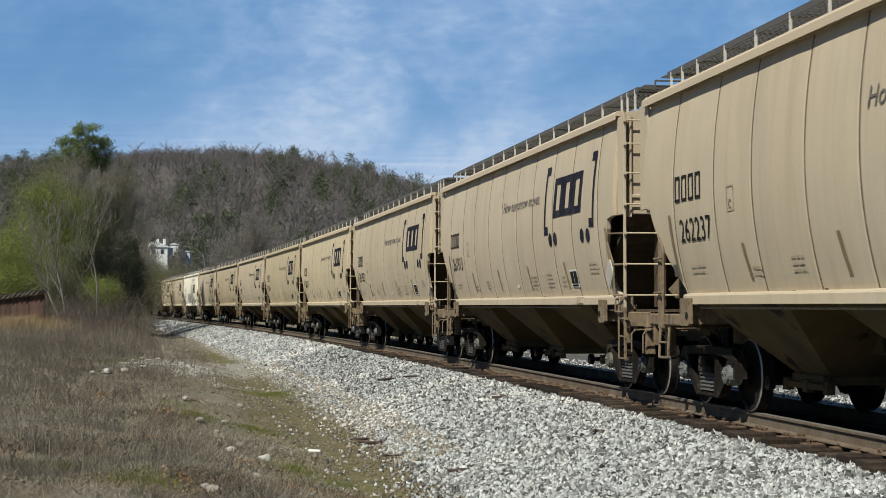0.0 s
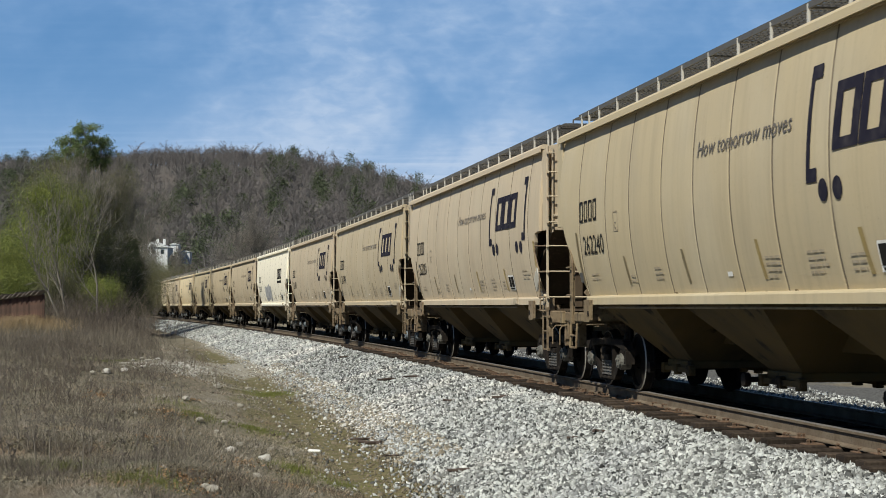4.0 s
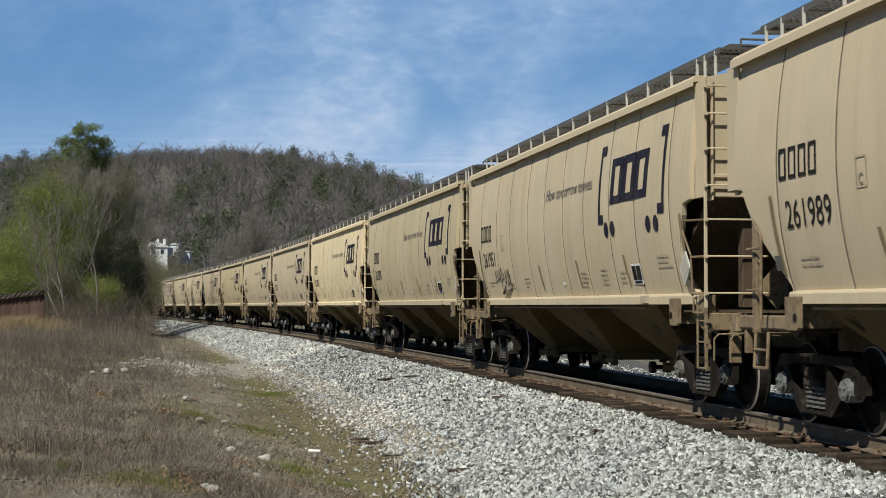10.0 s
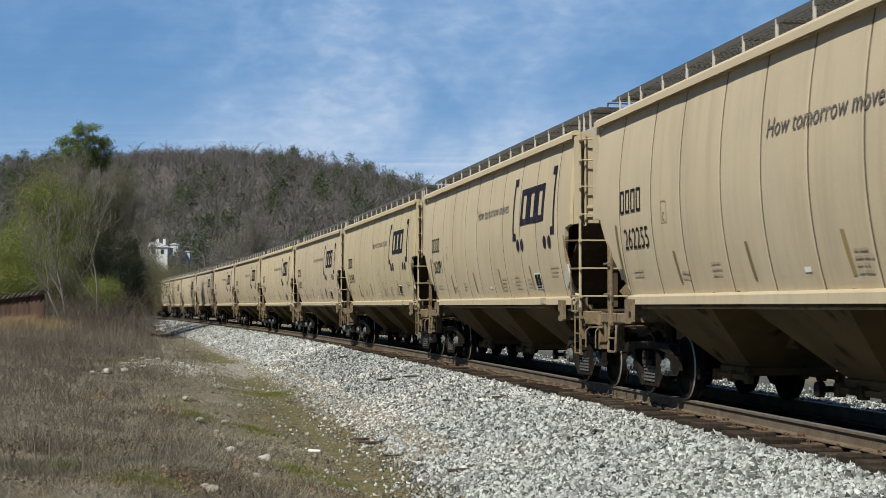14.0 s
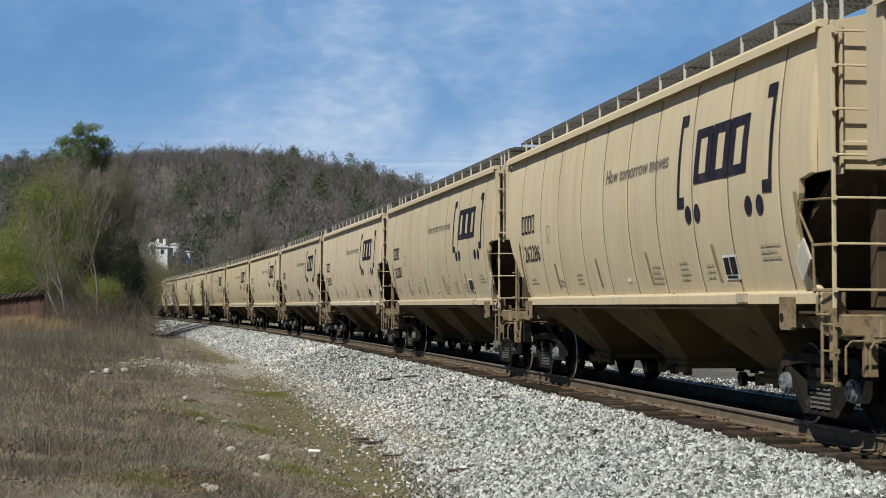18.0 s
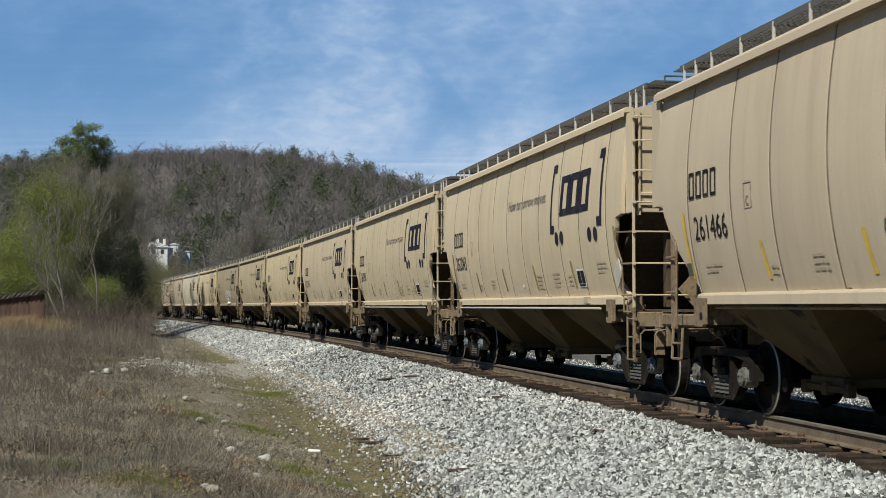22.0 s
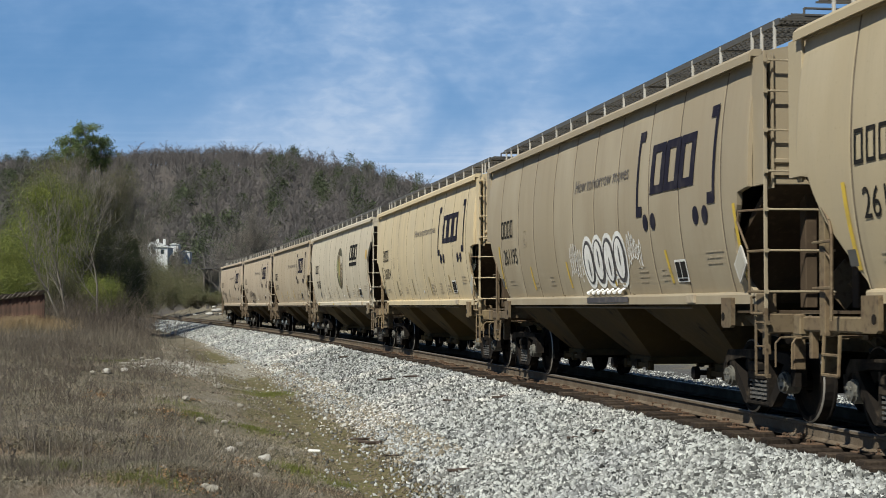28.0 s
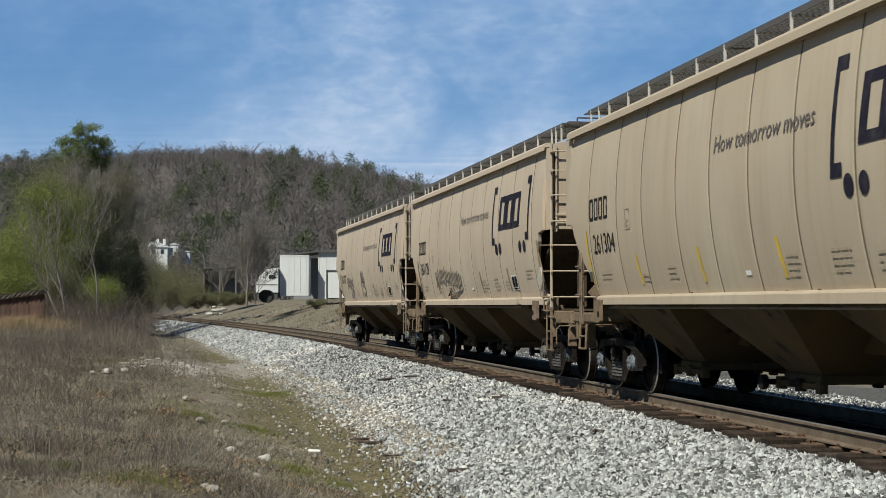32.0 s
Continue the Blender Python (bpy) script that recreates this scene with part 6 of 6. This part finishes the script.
def build_hill():
    xs, ys = np.arange(-520, 420, 12.0), np.concatenate([np.arange(225, 700, 9.0), np.arange(700, 1200, 50.0)])
    X, Y = np.meshgrid(xs, ys, indexing="ij")
    n, k = X.shape
    idx = np.arange(n * k).reshape(n, k)
    a, b, c, d = idx[:-1, :-1].ravel(), idx[1:, :-1].ravel(), idx[1:, 1:].ravel(), idx[:-1, 1:].ravel()
    m = mat("forest_floor", (0.085, 0.075, 0.066), 0.95, spots=((0.05, (0.10, 0.082, 0.072), 0.4, 0.65, 0.8), (0.4, (0.075, 0.065, 0.05), 0.45, 0.7, 0.7)))
    ob = arrays("hill", np.stack([X, Y, hill_z(X, Y)], -1).reshape(-1, 3), np.concatenate([np.stack([a, b, c], 1), np.stack([a, c, d], 1)]), m)
    ob.data.shade_smooth()
    tagged(ob, "wooded hill of leaf litter behind the line", "hill", kind="structure")
    # bare woods: a few grown patterns set many times into one mesh
    patterns = []
    for i in range(9):
        rng = random.Random(300 + i)
        v, t = [], []

        def sliver(p, q, w):
            k = len(v)
            sd = (q - p).cross(Vector((rng.uniform(-1, 1), rng.uniform(-1, 1), rng.uniform(-0.4, 0.4)))).normalized() * w
            v.extend((p - sd, p + sd, q))
            t.append((k, k + 1, k + 2))
        wide = rng.uniform(2.3, 3.6)
        sliver(Vector((0, 0, -1)), Vector((rng.uniform(-0.5, 0.5), rng.uniform(-0.5, 0.5), 9.5)), 0.20)
        for _ in range(13):
            a, z = rng.uniform(0, 6.283), rng.uniform(3.0, 8.0)
            reach = wide * rng.uniform(0.5, 1.0)
            tip = Vector((math.cos(a) * reach, math.sin(a) * reach, z + rng.uniform(1.2, 3.6)))
            base = Vector((0, 0, z))
            sliver(base, tip, 0.09)
            for _ in range(16):
                p = base.lerp(tip, rng.uniform(0.3, 1.0))
                d = Vector((math.cos(a) + rng.uniform(-1.3, 1.3), math.sin(a) + rng.uniform(-1.3, 1.3), rng.uniform(-0.3, 1.5))).normalized()
                sliver(p, p + d * rng.uniform(0.5, 1.3), 0.046)
        v = np.array([tuple(c) for c in v])
        v[:, 2] *= 11.0 / v[:, 2].max()
        patterns.append((v, np.array(t)))
    rng = np.random.default_rng(77)
    V, T, n = [], [], 0
    count = 0
    while count < 5200:
        y = rng.uniform(248, 690) if count % 3 else rng.uniform(560, 680)
        x = y * rng.uniform(-0.34, 0.14)
        if y < 330 and -0.21 < x / y < -0.155:
            continue
        v, t = patterns[rng.integers(9)]
        a, sc = rng.uniform(0, 6.28), rng.uniform(0.75, 1.25) * (0.60 if y > 560 else 0.9)
        c, s = math.cos(a) * sc, math.sin(a) * sc
        w = np.stack([v[:, 0] * c - v[:, 1] * s + x, v[:, 0] * s + v[:, 1] * c + y, v[:, 2] * sc + float(hill_z(x, y))], -1)
        V.append(w)
        T.append(t + n)
        n += len(w)
        count += 1
    for _ in range(1600):
        y = rng.uniform(600, 668)
        x = y * rng.uniform(-0.34, 0.10)
        v, t = patterns[rng.integers(9)]
        a, sc = rng.uniform(0, 6.28), rng.uniform(0.25, 0.5)
        c, s = math.cos(a) * sc * 2.2, math.sin(a) * sc * 2.2
        V.append(np.stack([v[:, 0] * c - v[:, 1] * s + x, v[:, 0] * s + v[:, 1] * c + y, v[:, 2] * sc + float(hill_z(x, y))], -1))
        T.append(t + n)
        n += len(v)
    tagged(arrays("bare_woods", np.concatenate(V), np.concatenate(T), M_WOODS), "leafless grey-brown woods covering the hill", "woods", kind="stuff")
    V, T, n = [], [], 0
    spots = [(px_place(px, 0, y).x, y) for px, y in ((516, 560), (520, 545), (655, 560), (648, 540), (740, 640), (340, 470), (350, 400), (365, 380), (560, 480), (600, 500), (575, 440), (480, 520), (500, 470), (620, 580), (690, 540), (430, 430), (230, 470), (540, 420), (640, 480))]
    spots += [(px_place(rng.uniform(-20, 95), 0, y).x, y) for y in rng.uniform(380, 600, 26)]
    while len(spots) < 170:
        y = rng.uniform(300, 530)
        spots.append((y * rng.uniform(-0.3, 0.05), y))
    for x, y in spots:
        hh = rng.uniform(6, 11)
        m = 900
        k = rng.uniform(0, 1, m)
        rad = 2.3 * np.sqrt(np.maximum(0, 1 - (2 * k - 0.7) ** 2 / 1.7)) * rng.uniform(0.2, 1.15, m) + 0.1
        a = rng.uniform(0, 6.28, m)
        p = np.stack([x + rad * np.cos(a), y + rad * np.sin(a), float(hill_z(x, y)) + hh * (0.25 + 0.75 * k)], -1)
        v, t = leaf_arrays(rng, p, 1, 0.6, 0.36)
        V.append(v)
        T.append(t + n)
        n += len(v)
    tagged(arrays("evergreens", np.concatenate(V), np.concatenate(T), M_FARGREEN), "scattered dark evergreens among the bare woods", "woods", kind="stuff")


build_hill()


# ---- buildings and fence ----
def build_shed():
    y = 158.0
    k = y / 2785.15
    p0 = px_place(563, 519, y)
    t = thing("white_shed", "white ribbed metal shed with a dark sloping roof", "building")
    t.location = p0
    wide, tall, deep = 9.0, 74 * k, 7.0
    bm = B()
    box(bm, 0, 0.12, 0, deep, -0.6, tall)
    box(bm, wide - 0.12, wide, 0, deep, -0.6, tall)
    box(bm, 0.12, wide - 0.12, deep - 0.12, deep, -0.6, tall)
    x0, x1, dz = 16 * k, 16 * k + 2.6, 39 * k
    for a, b, c, d in ((0.12, x0, -0.6, tall), (x0, x1, dz, tall), (x1, wide - 0.12, -0.6, tall)):
        box(bm, a, b, 0, 0.12, c, d)
    part("wall", bm, M_SHEET, t)
    for i in range(26):
        x = 0.1 + i * 0.345
        z0 = dz + 0.05 if x0 - 0.05 < x < x1 + 0.05 else -0.4
        part("rib", box(B(), x - 0.025, x + 0.025, -0.03, -0.002, z0, tall - 0.05), M_SHEET, t)
    d = part("door", box(B(), x0 + 0.03, x1 - 0.03, 0.04, 0.09, -0.5, dz - 0.03), M_SHEET, t)
    for a, b, c, e in ((x0 - 0.1, x0, -0.5, dz + 0.1), (x1, x1 + 0.1, -0.5, dz + 0.1), (x0, x1, dz, dz + 0.1)):
        part("door_frame", box(B(), a, b, -0.06, -0.002, c, e), M_DARKROOF, t)
    bm = B()
    prism(bm, [(-3.3, tall - 0.45), (-3.3, tall - 0.3), (0, tall + 0.02), (wide * 0.5, tall + 0.35), (wide + 0.3, tall + 0.1), (wide + 0.3, tall - 0.02), (0, tall - 0.1)], -0.4, deep + 0.3)
    part("roof", bm, M_DARKROOF, t)
    part("lean_to_wall", box(B(), -3.1, -0.02, deep - 0.3, deep - 0.15, -0.6, tall - 0.5), M_INNER, t)
    # pale box body standing in the lean-to
    b = thing("storage_container", "pale grey storage box standing by the shed", "container")
    b.location = px_place(495, 519, y - 2)
    w, h = 51 * k, 66 * k
    part("body", box(B(), 0, w, 0, 2.6, -0.3, h, 0.04), M_SHEET, b)
    for i in range(5):
        x = w * (i + 0.5) / 5
        part("rib", box(B(), x - 0.03, x + 0.03, -0.025, -0.001, 0, h - 0.06), M_SHEET, b)
    part("top_rail", box(B(), -0.02, w + 0.02, -0.04, -0.001, h - 0.05, h + 0.03), M_SHEET, b)
    c = thing("camper_trailer", "white trailer with a sloping front behind the bare tree", "trailer")
    c.location = px_place(452, 518, y - 3)
    q = (y - 3) / 2785.15
    part("shell", prism(B(), [(0, 0), (40 * q, 0), (40 * q, 44 * q), (20 * q, 41 * q), (6 * q, 27 * q), (0, 16 * q)], 0, 2.3), M_SHEET, c)
    part("window", box(B(), 24 * q, 35 * q, -0.03, -0.002, 24 * q, 31 * q, 0.01), M_GLASS, c)
    part("trim_rail", box(B(), 2 * q, 39 * q, -0.025, -0.002, 13 * q, 14.5 * q), M_DARKROOF, c)
    part("chassis", box(B(), 2 * q, 39 * q, 0.1, 2.2, -0.5, -0.01), M_DARKROOF, c)
    e = thing("culvert_pipe", "black corrugated culvert pipe lying on the bank", "pipe")
    e.location = px_place(470, 535, 148)
    bm = B()
    for i in range(10):
        bmesh.ops.create_cone(bm, cap_ends=False, segments=24, radius1=0.58 + 0.04 * (i % 2), radius2=0.58 + 0.04 * ((i + 1) % 2), depth=0.2, matrix=pose(0, i * 0.2, 0.55, 90, 0, 0))
    part("pipe_wall", bm, M_RUBBER, e)
    # black disc added across the bore to stand for its shaded inside
    part("pipe_lining", rod(B(), (0, 0.3, 0.55), (0, 0.36, 0.55), 0.565, 24), M_RUBBER, e)
    f = thing("dark_shed", "low open-fronted shed with a dark roof", "building")
    f.location = px_place(360, 506, 205)
    k2 = 205 / 2785.15
    w = 58 * k2
    part("roof", prism(B(), [(-0.3, 29 * k2), (w + 0.4, 33 * k2), (w + 0.4, 35 * k2), (-0.3, 31 * k2)], -0.4, 4.5), M_DARKROOF, f)
    part("back_wall", box(B(), 0, w, 4.0, 4.15, -1.5, 29 * k2), M_INNER, f)
    for x in (0.05, w * 0.5, w - 0.05):
        part("post", box(B(), x - 0.08, x + 0.08, 0, 0.16, -1.5, 29 * k2 + 0.1), M_BARK, f)
    for x in (0, w):
        part("side_wall", box(B(), x - 0.05, x + 0.05, 0.2, 4.0, -1.5, 29 * k2), M_DARKROOF, f)


build_shed()


def build_house():
    y = 300.0
    k = y / 2785.15
    h = thing("hillside_house", "white hillside house half hidden by trees", "building")
    h.location = px_place(246, 478, y)
    w, tall = 50 * k, 40 * k
    bm = B()
    box(bm, 0, w, 0, 6, -3, tall)
    part("wall", bm, M_SHEET, h)
    part("roof", prism(B(), [(-0.3, tall), (w + 0.3, tall), (w * 0.5, tall + 1.2)], -0.3, 6.3), M_SHEET, h)
    for x in (0.8, 2.4, 4.0):
        for z in (2.9,):
            wd = part("window", box(B(), x, x + 0.8, -0.06, -0.002, z, z + 1.1), M_SHEET, h)
            part("pane", box(B(), x + 0.08, x + 0.72, -0.075, -0.062, z + 0.08, z + 1.02), M_GLASS, wd)
    for x in (1.2, 3.1, 4.4):
        part("chimney", box(B(), x - 0.25, x + 0.25, 2, 2.5, tall + 0.1, tall + 1.7), M_SHEET, h)
    a = thing("hillside_outbuilding", "small white outbuilding on the hillside", "building")
    a.location = px_place(301, 440, y + 8)
    part("wall", box(B(), 0, 14 * k, 0, 3, -2, 7 * k), M_SHEET, a)
    part("roof", prism(B(), [(-0.2, 7 * k), (14 * k + 0.2, 7 * k), (7 * k, 10 * k)], -0.2, 3.2), M_SHEET, a)
    b = thing("hillside_outbuilding", "low white building on the hillside", "building")
    b.location = px_place(318, 450, y + 12)
    part("wall", box(B(), 0, 18 * k, 0, 3, -2, 4 * k), M_SHEET, b)
    part("roof", prism(B(), [(-0.2, 4 * k), (18 * k + 0.2, 4 * k), (9 * k, 7 * k)], -0.2, 3.2), M_SHEET, b)


build_house()


def build_fence():
    f = thing("iron_fence", "rusty brown corrugated iron fence at the field edge", "fence")
    a, b = px_place(-60, 590, 88), px_place(79, 574, 85)
    n = 34
    for i in range(n):
        p, q = a.lerp(b, i / n), a.lerp(b, (i + 1) / n)
        h = 1.62 + 0.03 * math.sin(i * 2.1)
        mid = (p + q) / 2
        d = q - p
        bm = B()
        L = d.length
        prism(bm, [(-L / 2, 0), (-L / 4, 0.05), (0, 0), (L / 4, 0.05), (L / 2, 0), (L / 2, 0.015), (L / 4, 0.065), (0, 0.015), (-L / 4, 0.065), (-L / 2, 0.015)], -0.3, h, "z")
        ob = part("fence_sheet", bm, M_RUST, f)
        ob.matrix_world = Matrix.Translation(mid) @ pose(0, 0, 0, 0, 0, math.degrees(math.atan2(d.y, d.x)))
        if i % 2 == 0:
            bar = part("top_rail", prism(B(), [(-L * 0.6, h - 0.02), (L * 1.3, h + 0.22), (L * 1.3, h + 0.26), (-L * 0.6, h + 0.03)], -0.35, 0.12), M_BARK, f)
            bar.matrix_world = ob.matrix_world.copy()
        if i % 8 == 0:
            post = part("fence_post", box(B(), -0.07, 0.07, 0.07, 0.2, -0.4, h + 0.1, 0.01), M_BARK, f)
            post.matrix_world = ob.matrix_world.copy()


build_fence()


# ---- thin clouds ----
CLOUD = []


def build_clouds():
    m = bpy.data.materials.new("thin_cloud")
    m.use_nodes = True
    nt = m.node_tree
    nt.nodes.remove(nt.nodes["Principled BSDF"])
    tc = nt.nodes.new("ShaderNodeTexCoord")

    def noise_at(scale, stretch, detail, low, high, turn=0.0):
        mp = nt.nodes.new("ShaderNodeMapping")
        mp.inputs["Scale"].default_value = stretch
        mp.inputs["Rotation"].default_value = (0, turn, 0)
        nt.links.new(tc.outputs["Object"], mp.inputs[0])
        tx = nt.nodes.new("ShaderNodeTexNoise")
        tx.inputs["Scale"].default_value, tx.inputs["Detail"].default_value = scale, detail
        tx.inputs["Distortion"].default_value = 0.4
        nt.links.new(mp.outputs[0], tx.inputs["Vector"])
        mr = nt.nodes.new("ShaderNodeMapRange")
        mr.interpolation_type = "SMOOTHSTEP"
        mr.inputs[1].default_value, mr.inputs[2].default_value = low, high
        nt.links.new(tx.outputs[0], mr.inputs[0])
        return mr.outputs[0]

    def op(kind, a, b):
        n = nt.nodes.new("ShaderNodeMath")
        n.operation, n.use_clamp = kind, True
        for sock, v in zip(n.inputs, (a, b)):
            if isinstance(v, (int, float)):
                sock.default_value = v
            else:
                nt.links.new(v, sock)
        return n.outputs[0]

    xyz = nt.nodes.new("ShaderNodeSeparateXYZ")
    nt.links.new(tc.outputs["Object"], xyz.inputs[0])

    def span(sock, a, b, lo, hi):
        mr = nt.nodes.new("ShaderNodeMapRange")
        mr.interpolation_type = "SMOOTHSTEP"
        for n, v in enumerate((a, b, lo, hi)):
            mr.inputs[n + 1].default_value = v
        nt.links.new(sock, mr.inputs[0])
        return mr.outputs[0]

    big = noise_at(0.0026, (1, 1, 1.1), 4, 0.24, 0.70)
    fine = noise_at(0.013, (1, 1, 1.9), 6, 0.30, 0.75, 0.3)
    puff = noise_at(0.020, (0.7, 1, 1.6), 4, 0.40, 0.74, -0.2)
    streak = noise_at(0.012, (0.16, 1, 4), 4, 0.42, 0.74)
    # thickest ahead, thinner to both sides; streaks lie low
    bulk = op("MULTIPLY", span(xyz.outputs[0], -900, -380, 0.35, 1.0), span(xyz.outputs[0], 0, 600, 1.0, 0.7))
    veil = op("MULTIPLY", op("MULTIPLY", big, bulk), op("ADD", op("ADD", op("MULTIPLY", fine, 0.14), op("MULTIPLY", puff, 0.09)), 0.27))
    low = op("MULTIPLY", streak, span(xyz.outputs[2], 330, 520, 0.16, 0.02))
    cloud = op("ADD", op("ADD", veil, low), span(xyz.outputs[2], 280, 700, 0.31, 0.05))
    total = op("ADD", cloud, 0.42)
    hue = nt.nodes.new("ShaderNodeMix")
    hue.data_type = "RGBA"
    hue.inputs[6].default_value, hue.inputs[7].default_value = (0.15, 0.40, 0.80, 1), (0.46, 0.59, 0.78, 1)
    nt.links.new(op("MULTIPLY", cloud, 1.7), hue.inputs[0])
    em = nt.nodes.new("ShaderNodeEmission")
    nt.links.new(hue.outputs[2], em.inputs[0])
    em.inputs[1].default_value = 0.92
    tr = nt.nodes.new("ShaderNodeBsdfTransparent")
    mx = nt.nodes.new("ShaderNodeMixShader")
    nt.links.new(total, mx.inputs[0])
    nt.links.new(tr.outputs[0], mx.inputs[1])
    nt.links.new(em.outputs[0], mx.inputs[2])
    nt.links.new(mx.outputs[0], nt.nodes["Material Output"].inputs[0])
    v = [(-2600, 0, -100), (2600, 0, -100), (2600, 0, 2200), (-2600, 0, 2200)]
    ob = part("cloud_backdrop", (v, [(0, 1, 2, 3)]), m)
    tagged(ob, "thin white high clouds in a blue sky", "clouds", kind="structure")
    ob.location = (0, 4200, 0)
    CLOUD.append(ob)


build_clouds()


motions()
